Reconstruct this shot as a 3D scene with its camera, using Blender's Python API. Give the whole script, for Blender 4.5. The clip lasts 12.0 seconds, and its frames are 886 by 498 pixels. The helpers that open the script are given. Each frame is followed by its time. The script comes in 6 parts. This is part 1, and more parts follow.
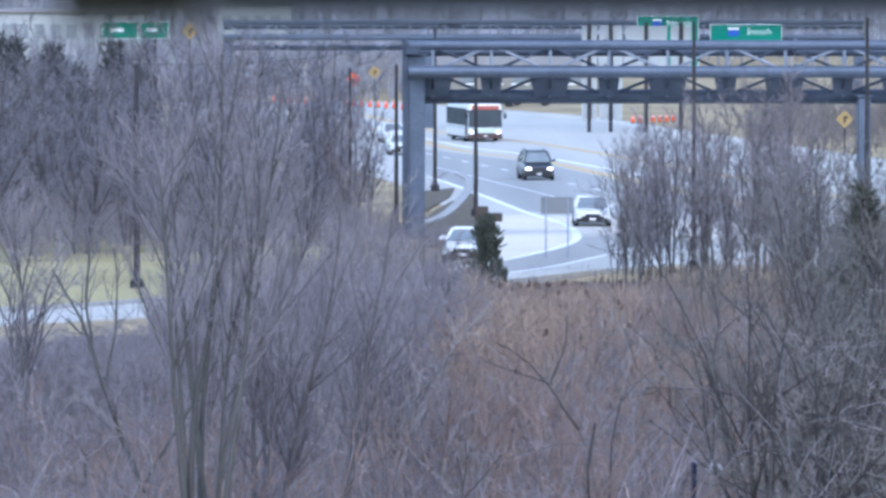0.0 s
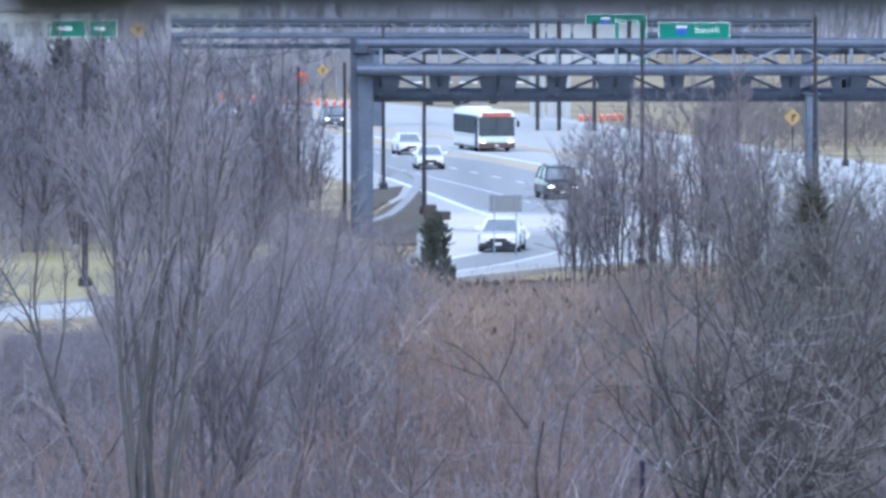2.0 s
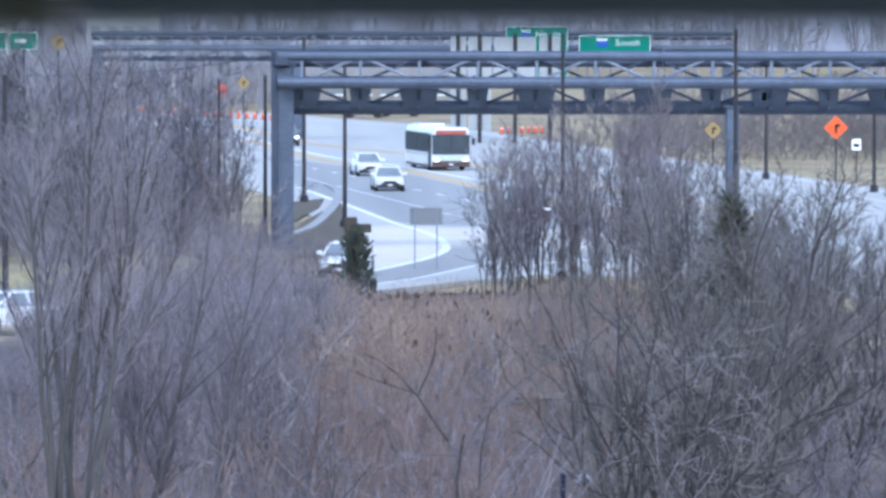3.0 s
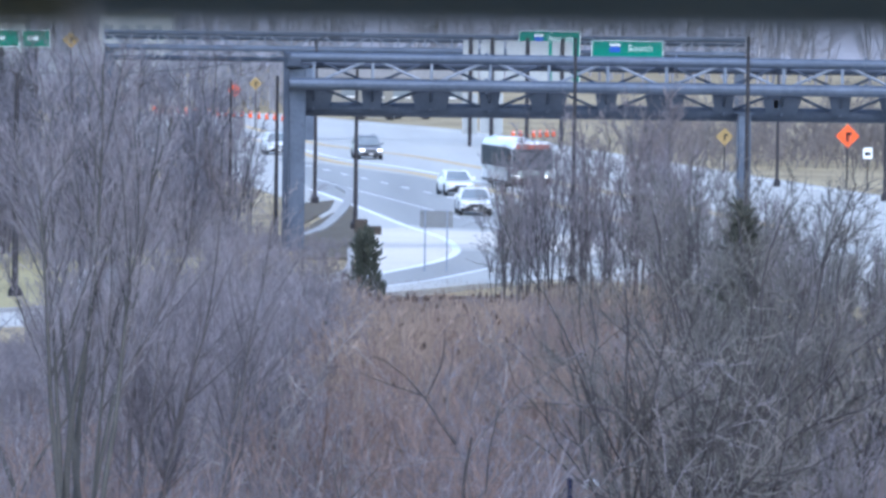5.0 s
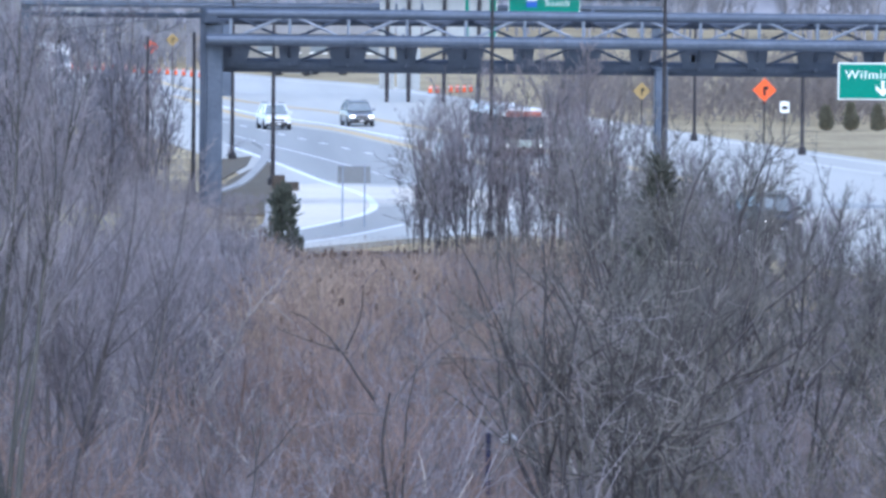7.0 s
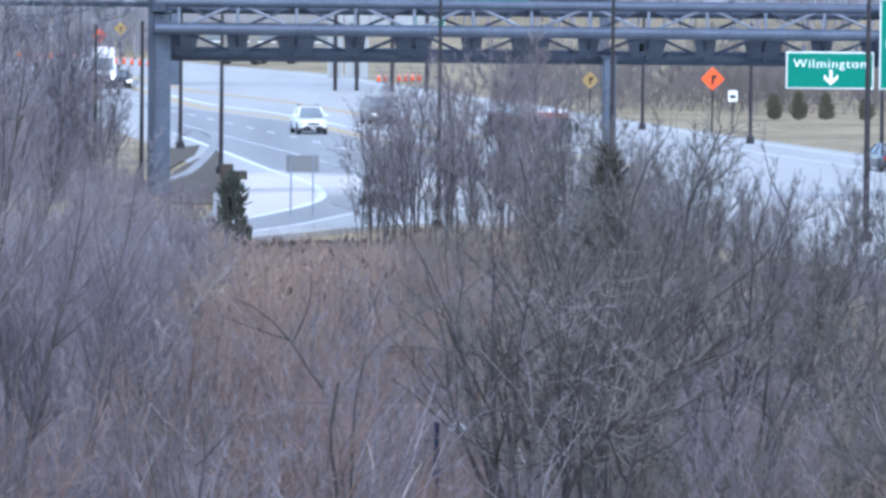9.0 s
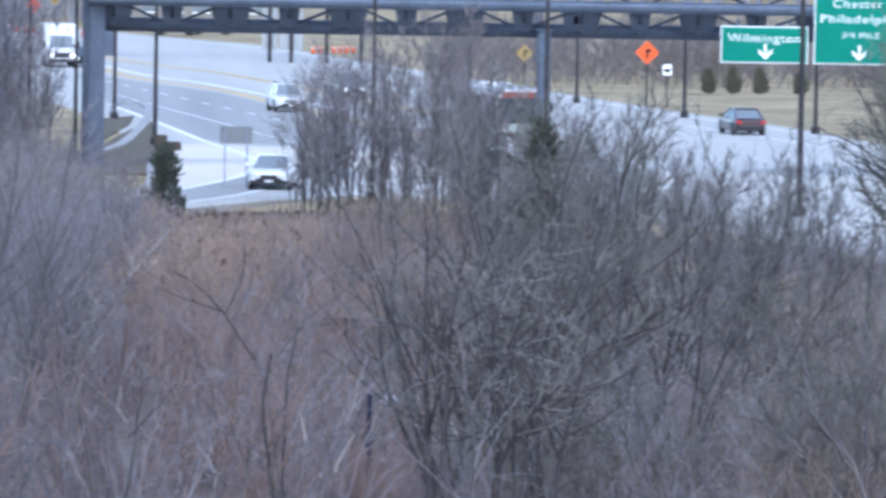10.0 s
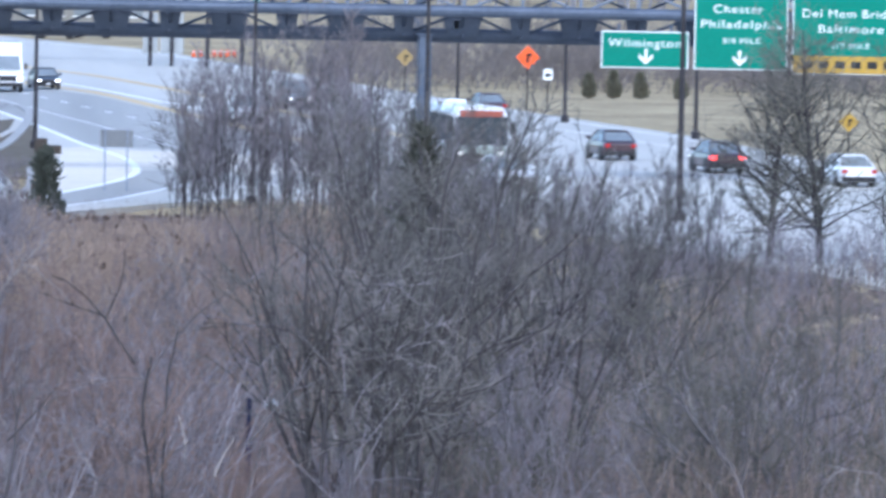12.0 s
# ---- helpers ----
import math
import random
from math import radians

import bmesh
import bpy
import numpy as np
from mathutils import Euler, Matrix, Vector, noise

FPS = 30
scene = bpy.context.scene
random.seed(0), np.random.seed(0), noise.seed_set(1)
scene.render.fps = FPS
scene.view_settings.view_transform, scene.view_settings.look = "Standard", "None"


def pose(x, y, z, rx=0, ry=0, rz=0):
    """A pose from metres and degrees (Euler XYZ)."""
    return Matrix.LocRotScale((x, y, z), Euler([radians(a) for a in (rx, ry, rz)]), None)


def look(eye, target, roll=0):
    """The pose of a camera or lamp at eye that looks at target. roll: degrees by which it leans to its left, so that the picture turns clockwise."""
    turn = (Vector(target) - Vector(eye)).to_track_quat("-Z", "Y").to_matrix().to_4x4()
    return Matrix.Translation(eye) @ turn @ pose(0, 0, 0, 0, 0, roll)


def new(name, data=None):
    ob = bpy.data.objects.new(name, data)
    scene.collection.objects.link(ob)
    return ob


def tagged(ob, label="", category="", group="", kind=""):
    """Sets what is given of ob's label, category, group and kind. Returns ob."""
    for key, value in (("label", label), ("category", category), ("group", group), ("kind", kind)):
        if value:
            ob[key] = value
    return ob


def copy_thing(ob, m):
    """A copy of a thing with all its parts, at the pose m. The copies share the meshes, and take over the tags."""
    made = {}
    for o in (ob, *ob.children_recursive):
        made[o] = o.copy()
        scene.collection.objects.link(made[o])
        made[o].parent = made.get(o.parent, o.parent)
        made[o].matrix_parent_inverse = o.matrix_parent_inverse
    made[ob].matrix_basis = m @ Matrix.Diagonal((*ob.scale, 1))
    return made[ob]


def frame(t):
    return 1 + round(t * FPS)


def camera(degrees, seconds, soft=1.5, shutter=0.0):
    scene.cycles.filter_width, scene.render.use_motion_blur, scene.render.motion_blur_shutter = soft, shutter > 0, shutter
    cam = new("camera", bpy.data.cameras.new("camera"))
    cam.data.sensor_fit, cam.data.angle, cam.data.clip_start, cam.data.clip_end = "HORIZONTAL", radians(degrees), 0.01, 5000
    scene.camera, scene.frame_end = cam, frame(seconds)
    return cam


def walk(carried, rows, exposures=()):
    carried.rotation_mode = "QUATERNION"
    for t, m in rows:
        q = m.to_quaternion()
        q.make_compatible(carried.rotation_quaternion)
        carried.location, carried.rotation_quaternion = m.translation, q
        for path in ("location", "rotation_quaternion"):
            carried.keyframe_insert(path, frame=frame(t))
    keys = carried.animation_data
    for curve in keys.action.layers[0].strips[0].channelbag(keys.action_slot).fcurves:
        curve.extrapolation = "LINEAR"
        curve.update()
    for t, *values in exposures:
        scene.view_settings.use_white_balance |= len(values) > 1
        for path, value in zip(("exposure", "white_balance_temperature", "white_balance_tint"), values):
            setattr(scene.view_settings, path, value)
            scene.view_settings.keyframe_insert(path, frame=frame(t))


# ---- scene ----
cam = camera(8.154, 12.0, soft=3.1, shutter=0.5)
cam.data.dof.use_dof = True
cam.data.dof.focus_distance = 320.0
cam.data.dof.aperture_fstop = 17.0
EYE = Vector((0.0, 0.0, 11.2))


def aim(azimuth, rise, lean):
    a, e = radians(azimuth), radians(rise)
    way = Vector((math.sin(a) * math.cos(e), math.cos(a) * math.cos(e), math.sin(e)))
    return look(EYE, EYE + way * 100.0, lean)


# seconds, azimuth, elevation and lean of the hand-held long lens
walk(cam, [(t, aim(a, e, r)) for t, a, e, r in (
    (0, 0.0000, -2.3478, 0.000),
    (0.3, -0.0512, -2.3896, -0.028),
    (0.5, -0.0476, -2.4647, -0.046),
    (0.8, -0.0181, -2.4033, -0.028),
    (1, 0.0347, -2.3516, -0.015),
    (1.3, 0.2072, -2.3233, 0.002),
    (1.5, 0.1786, -2.2208, 0.008),
    (1.8, 0.3076, -2.3640, -0.011),
    (2, 0.4766, -2.3641, -0.020),
    (2.3, 0.3586, -2.2484, -0.014),
    (2.5, 0.5238, -2.1976, -0.001),
    (2.7, 1.1427, -2.2701, -0.088),
    (4.3, 1.0250, -2.0316, 0.441),
    (4.5, 1.0977, -2.0714, 0.459),
    (4.7, 1.3104, -2.1341, 0.599),
    (5, 1.1165, -2.2196, 0.790),
    (5.2, 1.0998, -2.2146, 0.727),
    (5.5, 1.2592, -2.3001, 0.642),
    (5.7, 1.4272, -2.3677, 0.531),
    (6, 1.4010, -2.5686, 0.355),
    (6.2, 1.3565, -2.6598, 0.364),
    (6.5, 1.5095, -2.7164, 0.385),
    (6.8, 1.7583, -2.6783, 0.506),
    (7, 1.8804, -2.6212, 0.583),
    (7.2, 1.9401, -2.7847, 0.671),
    (8.8, 2.6552, -2.8086, 0.484),
    (9, 2.3575, -2.7187, 0.592),
    (9.2, 2.5904, -2.8476, 0.723),
    (9.5, 2.8792, -2.9166, 0.912),
    (9.8, 2.8020, -2.9410, 0.930),
    (10, 2.9751, -2.9660, 0.954),
    (10.3, 3.4017, -2.8517, 0.949),
    (10.5, 3.4072, -2.7885, 0.932),
    (10.8, 3.5590, -2.8422, 1.001),
    (11, 3.6409, -2.8765, 1.046),
    (11.2, 3.4713, -3.0114, 1.095),
    (11.5, 3.6928, -2.9639, 1.178),
    (11.7, 3.7651, -2.9771, 1.156),
    (12, 4.0795, -2.9066, 1.127),
)], exposures=[(0.0, 1.0, 5340, 11), (8.0, 1.0, 5380, 11), (12.0, 1.0, 5440, 11)])

# ---------------------------------------------------------------- light
world = bpy.data.worlds.new("overcast_sky")
scene.world = world
world.use_nodes = True
wn = world.node_tree.nodes
sky = wn.new("ShaderNodeTexSky")
sky.sky_type = "NISHITA"
sky.sun_disc = False
sky.sun_elevation = radians(38)
sky.sun_rotation = radians(150)
sky.dust_density = 1.5
sky.ozone_density = 2.0
world.node_tree.links.new(sky.outputs[0], wn["Background"].inputs[0])
wn["Background"].inputs[1].default_value = 0.15
sun = new("sun", bpy.data.lights.new("sun", "SUN"))
sun.data.energy = 1.2
sun.data.angle = radians(25)
sun.data.color = (1.0, 0.98, 0.95)
sun.matrix_basis = look((-80, -140, 160), (0, 0, 0))


# ---------------------------------------------------------------- materials
def paint(name, low, high, rough=0.8, scale=1.0, fine=12.0, metal=0.0, bump=0.0, vary=0.0, spec=0.3, coat=0.0, along=None, each=0.0):
    """Two-scale mottled surface between two base colours, at object size in metres; vary shifts it from piece to piece."""
    m = bpy.data.materials.new(name)
    m.use_nodes = True
    n, l = m.node_tree.nodes, m.node_tree.links
    b = n["Principled BSDF"]
    b.inputs["Roughness"].default_value = rough
    b.inputs["Metallic"].default_value = metal
    b.inputs["Specular IOR Level"].default_value = spec
    b.inputs["Coat Weight"].default_value = coat
    co = n.new("ShaderNodeTexCoord")
    big, small = n.new("ShaderNodeTexNoise"), n.new("ShaderNodeTexNoise")
    big.inputs["Scale"].default_value = scale
    big.inputs["Detail"].default_value = 5.0
    small.inputs["Scale"].default_value = scale * fine
    small.inputs["Detail"].default_value = 3.0
    mix = n.new("ShaderNodeMath")
    mix.operation = "MULTIPLY_ADD"
    mix.inputs[1].default_value = 0.45
    half = n.new("ShaderNodeMath")
    half.operation = "MULTIPLY"
    half.inputs[1].default_value = 0.55
    src = co.outputs["Object"]
    if along:
        # wheel tracks and patches drawn out along the lanes
        turn = n.new("ShaderNodeMapping")
        turn.inputs["Rotation"].default_value = (0, 0, radians(-7))
        turn.inputs["Scale"].default_value = (along[0], along[1], 1.0)
        l.new(src, turn.inputs["Vector"])
        l.new(turn.outputs[0], big.inputs["Vector"])
    else:
        l.new(src, big.inputs["Vector"])
    l.new(src, small.inputs["Vector"])
    l.new(big.outputs["Fac"], half.inputs[0])
    l.new(small.outputs["Fac"], mix.inputs[0])
    l.new(half.outputs[0], mix.inputs[2])
    fac = mix.outputs[0]
    if vary:
        geo = n.new("ShaderNodeNewGeometry")
        shift = n.new("ShaderNodeMath")
        shift.operation = "MULTIPLY_ADD"
        shift.inputs[1].default_value = vary
        l.new(geo.outputs["Random Per Island"], shift.inputs[0])
        l.new(fac, shift.inputs[2])
        fac = shift.outputs[0]
    if each:
        info = n.new("ShaderNodeObjectInfo")
        tone = n.new("ShaderNodeMath")
        tone.operation = "MULTIPLY_ADD"
        tone.inputs[1].default_value = each
        off = n.new("ShaderNodeMath")
        off.operation = "SUBTRACT"
        off.inputs[1].default_value = each * 0.5
        l.new(info.outputs["Random"], tone.inputs[0])
        l.new(fac, off.inputs[0])
        l.new(off.outputs[0], tone.inputs[2])
        fac = tone.outputs[0]
    ramp = n.new("ShaderNodeMapRange")
    ramp.inputs[1].default_value = 0.32
    ramp.inputs[2].default_value = 0.68 + vary
    l.new(fac, ramp.inputs[0])
    c = n.new("ShaderNodeMix")
    c.data_type = "RGBA"
    c.inputs[6].default_value = (*low, 1)
    c.inputs[7].default_value = (*high, 1)
    l.new(ramp.outputs[0], c.inputs[0])
    l.new(c.outputs[2], b.inputs["Base Color"])
    if bump:
        bp = n.new("ShaderNodeBump")
        bp.inputs["Strength"].default_value = bump
        l.new(small.outputs["Fac"], bp.inputs["Height"])
        l.new(bp.outputs[0], b.inputs["Normal"])
    return m


def glow(name, color, strength):
    m = bpy.data.materials.new(name)
    m.use_nodes = True
    b = m.node_tree.nodes["Principled BSDF"]
    b.inputs["Base Color"].default_value = (*color, 1)
    b.inputs["Emission Color"].default_value = (*color, 1)
    b.inputs["Emission Strength"].default_value = strength
    return m


ASPHALT = paint("worn_pale_asphalt", (0.42, 0.404, 0.364), (0.56, 0.538, 0.486), 0.75, 0.5, 8, bump=0.1, spec=0.5, along=(0.6, 0.02))
ASPHALT_DARK = paint("darker_lane_asphalt", (0.28, 0.274, 0.254), (0.4, 0.39, 0.364), 0.75, 0.5, 8, bump=0.1, spec=0.5, along=(0.8, 0.02))
CONCRETE = paint("pale_concrete", (0.6, 0.55, 0.475), (0.75, 0.69, 0.6), 0.85, 0.15, 20)
KERB = paint("kerb_concrete", (0.31, 0.305, 0.295), (0.42, 0.41, 0.395), 0.85, 0.5, 15)
WHITE_LINE = paint("white_road_paint", (0.78, 0.78, 0.78), (0.9, 0.9, 0.9), 0.7, 0.6, 15)
YELLOW_LINE = paint("yellow_road_paint", (0.52, 0.385, 0.19), (0.66, 0.52, 0.31), 0.7, 0.6, 15)
GRASS = paint("winter_grass", (0.17, 0.13, 0.075), (0.52, 0.42, 0.245), 0.95, 0.13, 22, bump=0.3)
LAWN = paint("lawn", (0.25, 0.215, 0.105), (0.46, 0.39, 0.2), 0.95, 0.08, 40, bump=0.3)
SOIL = paint("leaf_litter", (0.08, 0.06, 0.055), (0.19, 0.145, 0.125), 0.95, 0.3, 20, bump=0.4)
MULCH = paint("bark_mulch", (0.09, 0.076, 0.056), (0.18, 0.15, 0.108), 0.95, 0.8, 20, bump=0.4)
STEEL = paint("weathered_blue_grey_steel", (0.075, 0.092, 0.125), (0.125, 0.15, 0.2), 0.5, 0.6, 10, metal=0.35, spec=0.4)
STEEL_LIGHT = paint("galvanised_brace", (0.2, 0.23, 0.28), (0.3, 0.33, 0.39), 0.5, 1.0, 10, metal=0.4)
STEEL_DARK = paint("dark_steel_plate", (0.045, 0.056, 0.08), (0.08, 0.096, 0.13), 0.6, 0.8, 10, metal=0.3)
POLE = paint("dark_bronze_pole", (0.03, 0.028, 0.032), (0.06, 0.055, 0.06), 0.5, 1.0, 10, metal=0.4)
GREEN = paint("sign_green", (0.0, 0.17, 0.115), (0.005, 0.22, 0.15), 0.45, 0.4, 20)
SIGN_WHITE = paint("sign_white", (0.78, 0.8, 0.78), (0.88, 0.9, 0.88), 0.5, 1.0, 10)
SIGN_BACK = paint("sign_back_grey", (0.3, 0.315, 0.315), (0.4, 0.415, 0.41), 0.6, 0.5, 12, metal=0.2)
# darker, duller version of the sign yellow
SIGN_YELLOW_DULL = paint("dull_sign_yellow", (0.26, 0.18, 0.07), (0.34, 0.24, 0.1), 0.6, 1.0, 10)
SIGN_YELLOW = paint("sign_yellow", (0.42, 0.26, 0.04), (0.52, 0.33, 0.06), 0.5, 1.0, 10)
SIGN_BLUE = paint("shield_blue", (0.02, 0.08, 0.4), (0.03, 0.12, 0.5), 0.5, 1.0, 10)
ORANGE = paint("work_zone_orange", (0.75, 0.1, 0.02), (0.9, 0.14, 0.035), 0.5, 1.0, 10)
BLACK = paint("black_legend", (0.015, 0.015, 0.015), (0.03, 0.03, 0.03), 0.6, 1.0, 10)
# base lifted, which puts a thin haze veil into the bark colour
BARK = paint("grey_bark", (0.08, 0.073, 0.076), (0.19, 0.172, 0.172), 0.95, 1.5, 12, vary=0.25)
BARK_DARK = paint("dark_bark", (0.038, 0.034, 0.036), (0.1, 0.09, 0.09), 0.95, 1.5, 12, vary=0.25)
TWIG_DARK = paint("dark_twigs", (0.055, 0.051, 0.048), (0.26, 0.243, 0.227), 0.95, 0.5, 10, vary=0.5, each=0.4)
PANEL_GREY = paint("weathered_grey_sign_back", (0.17, 0.175, 0.18), (0.24, 0.245, 0.25), 0.5, 1.0, 10, metal=0.3)
BARK_PALE = paint("pale_bark", (0.17, 0.153, 0.147), (0.4, 0.365, 0.348), 0.95, 1.5, 12, vary=0.25)
# lifted and bluish: haze is mixed into the twig colour
TWIG = paint("grey_twigs", (0.1, 0.09, 0.101), (0.37, 0.338, 0.362), 0.95, 0.5, 10, vary=0.5, each=0.4)
TWIG_RED = paint("reddish_twigs", (0.115, 0.083, 0.074), (0.37, 0.268, 0.226), 0.95, 0.5, 10, vary=0.5, each=0.4)
TWIG_OLIVE = paint("olive_twigs", (0.05, 0.047, 0.04), (0.26, 0.243, 0.206), 0.95, 0.5, 10, vary=0.5, each=0.4)
REED = paint("dry_weed_stalks", (0.15, 0.117, 0.098), (0.46, 0.362, 0.285), 0.95, 0.5, 10, vary=0.6)
SEED = paint("dark_seed_heads", (0.07, 0.05, 0.042), (0.14, 0.1, 0.08), 0.95, 2.0, 10, vary=0.4)
# lightened green with some haze put into it
CEDAR = paint("cedar_green", (0.045, 0.052, 0.042), (0.1, 0.108, 0.085), 0.95, 2.0, 10, vary=0.5)
EVERGREEN_DULL = paint("dull_evergreen", (0.085, 0.083, 0.06), (0.18, 0.17, 0.125), 0.95, 2.0, 10, vary=0.5)
EVERGREEN_DARK = paint("dark_brownish_evergreen", (0.04, 0.043, 0.036), (0.11, 0.11, 0.09), 0.95, 2.0, 10, vary=0.5)
WALL_BROWN = paint("dark_brown_block", (0.045, 0.038, 0.032), (0.085, 0.07, 0.058), 0.9, 1.0, 12)
THICKET = paint("brown_thicket_twigs", (0.115, 0.098, 0.093), (0.3, 0.262, 0.24), 0.95, 0.05, 10, vary=0.5)
WOOD_TWIG = paint("dark_wood_twigs", (0.07, 0.068, 0.084), (0.28, 0.268, 0.306), 0.95, 0.5, 10, vary=0.5, each=0.3)
CONIFER = paint("dark_conifer_needles", (0.028, 0.033, 0.034), (0.075, 0.082, 0.078), 0.95, 1.0, 10, vary=0.5)
TRUNK_OLIVE = paint("olive_grey_bark", (0.045, 0.044, 0.041), (0.13, 0.125, 0.117), 0.95, 1.5, 12, vary=0.2)
PLUME = paint("pale_tan_plumes", (0.2, 0.146, 0.114), (0.5, 0.376, 0.288), 0.95, 1.0, 10, vary=0.5)
DEAD_WOOD = paint("bleached_dead_wood", (0.34, 0.3, 0.28), (0.6, 0.55, 0.52), 0.9, 3.0, 10)
CABINET = paint("pale_grey_cabinet", (0.24, 0.25, 0.26), (0.32, 0.33, 0.34), 0.6, 1.0, 10)
TWIG_PINK = paint("pinkish_grey_twigs", (0.1, 0.086, 0.09), (0.36, 0.313, 0.318), 0.95, 0.5, 10, vary=0.5)
BUS_SIDE = paint("dull_dark_bus_side_glass", (0.03, 0.037, 0.045), (0.05, 0.06, 0.07), 0.55, 1.0, 10, spec=0.12)
# pale bluish tone: the haze of distance is put into this colour
HAZED_TWIG = paint("hazed_wood_twigs", (0.19, 0.187, 0.205), (0.43, 0.42, 0.445), 0.95, 0.05, 10, vary=0.5)
RUBBER = paint("tyre_rubber", (0.015, 0.015, 0.016), (0.03, 0.03, 0.03), 0.9, 3.0, 10)
ALLOY = paint("alloy_rim", (0.4, 0.4, 0.41), (0.55, 0.55, 0.56), 0.35, 3.0, 10, metal=0.8)
# base colour lightened to stand in for sky reflected in the panes
GLASS = paint("sky_toned_glass", (0.16, 0.185, 0.2), (0.24, 0.27, 0.29), 0.06, 1.0, 10, spec=0.8)
BUS_GLASS = paint("dark_bus_glass", (0.035, 0.045, 0.055), (0.055, 0.07, 0.08), 0.06, 1.0, 10, spec=0.6)
TRIM = paint("black_plastic_trim", (0.02, 0.02, 0.022), (0.04, 0.04, 0.042), 0.6, 2.0, 10)
LAMP_ON = glow("headlight_on", (1.0, 0.96, 0.88), 1.6)
LAMP_OFF = paint("clear_headlight", (0.55, 0.57, 0.6), (0.7, 0.72, 0.75), 0.15, 2.0, 10, spec=0.8)
TAIL = paint("red_tail_light", (0.35, 0.01, 0.01), (0.5, 0.02, 0.02), 0.3, 2.0, 10)
BRAKE = glow("brake_light_on", (1.0, 0.06, 0.05), 2.5)
DISPLAY = glow("amber_destination_display", (0.3, 0.075, 0.05), 0.1)
PLATE = paint("plate_white", (0.6, 0.6, 0.6), (0.7, 0.7, 0.7), 0.5, 3.0, 10)
EAVE = paint("dark_eave_board", (0.18, 0.21, 0.24), (0.24, 0.275, 0.305), 0.8, 1.0, 10)
BRACKET = paint("brown_bracket", (0.22, 0.22, 0.18), (0.3, 0.3, 0.25), 0.8, 4.0, 10)
WALL = paint("plain_wall", (0.3, 0.29, 0.27), (0.4, 0.38, 0.36), 0.9, 0.5, 20)
FACADE = paint("dull_beige_facade", (0.19, 0.185, 0.165), (0.28, 0.27, 0.24), 0.85, 0.2, 20)
ROOF_FLAT = paint("grey_roof", (0.2, 0.2, 0.21), (0.3, 0.3, 0.31), 0.85, 0.2, 20)
BAG = paint("white_plastic_bag", (0.7, 0.72, 0.75), (0.85, 0.86, 0.88), 0.4, 4.0, 10)
BLUE_POST = paint("dark_blue_post", (0.015, 0.02, 0.06), (0.03, 0.035, 0.09), 0.5, 4.0, 10)
TURF_WIRE = paint("black_cable", (0.02, 0.02, 0.022), (0.03, 0.03, 0.03), 0.6, 1.0, 10)


# ---------------------------------------------------------------- mesh tools
class Mesh:
    """Gathers simple solids into one mesh."""

    def __init__(self):
        self.v, self.f = [], []

    def add(self, verts, faces):
        n = len(self.v)
        self.v.extend(tuple(p) for p in verts)
        self.f.extend(tuple(n + i for i in f) for f in faces)
        return self

    def box(self, x0, x1, y0, y1, z0, z1, c=0.0, m=None):
        """Box with chamfered edges c."""
        if c <= 0:
            v = [(x, y, z) for x in (x0, x1) for y in (y0, y1) for z in (z0, z1)]
            f = [(0, 1, 3, 2), (4, 6, 7, 5), (0, 4, 5, 1), (2, 3, 7, 6), (0, 2, 6, 4), (1, 5, 7, 3)]
        else:
            b = bmesh.new()
            bmesh.ops.create_cube(b, size=1.0)
            for q in b.verts:
                q.co = ((x0 + x1) / 2 + q.co.x * (x1 - x0), (y0 + y1) / 2 + q.co.y * (y1 - y0), (z0 + z1) / 2 + q.co.z * (z1 - z0))
            bmesh.ops.bevel(b, geom=b.edges[:], offset=c, segments=1, affect="EDGES")
            b.verts.index_update()
            v = [tuple(q.co) for q in b.verts]
            f = [tuple(q.index for q in g.verts) for g in b.faces]
            b.free()
        if m is not None:
            v = [tuple(m @ Vector(p)) for p in v]
        return self.add(v, f)

    def tube(self, points, radii, sides=6, cap=True):
        pts = [Vector(p) for p in points]
        v, f = [], []
        for i, p in enumerate(pts):
            d = (pts[min(i + 1, len(pts) - 1)] - pts[max(i - 1, 0)])
            d = d.normalized() if d.length > 1e-9 else Vector((0, 0, 1))
            a = d.cross(Vector((0.31, 0.87, 0.38))).normalized()
            b = d.cross(a)
            r = radii[i] if hasattr(radii, "__len__") else radii
            for k in range(sides):
                t = 2 * math.pi * k / sides
                v.append(p + (a * math.cos(t) + b * math.sin(t)) * r)
        for i in range(len(pts) - 1):
            for k in range(sides):
                j = (k + 1) % sides
                f.append((i * sides + k, i * sides + j, (i + 1) * sides + j, (i + 1) * sides + k))
        if cap:
            f.append(tuple(range(sides))[::-1])
            f.append(tuple(range((len(pts) - 1) * sides, len(pts) * sides)))
        return self.add(v, f)

    def loft(self, rings, closed=True):
        n = len(rings[0])
        v = [p for r in rings for p in r]
        f = [(i * n + k, i * n + (k + 1) % n, (i + 1) * n + (k + 1) % n, (i + 1) * n + k) for i in range(len(rings) - 1) for k in range(n)]
        if closed:
            f += [tuple(range(n))[::-1], tuple(range((len(rings) - 1) * n, len(rings) * n))]
        return self.add(v, f)

    def data(self, name, material, smooth=False):
        me = bpy.data.meshes.new(name)
        me.from_pydata(self.v, [], self.f)
        me.materials.append(material)
        if smooth:
            me.polygons.foreach_set("use_smooth", [True] * len(me.polygons))
        me.update()
        return me


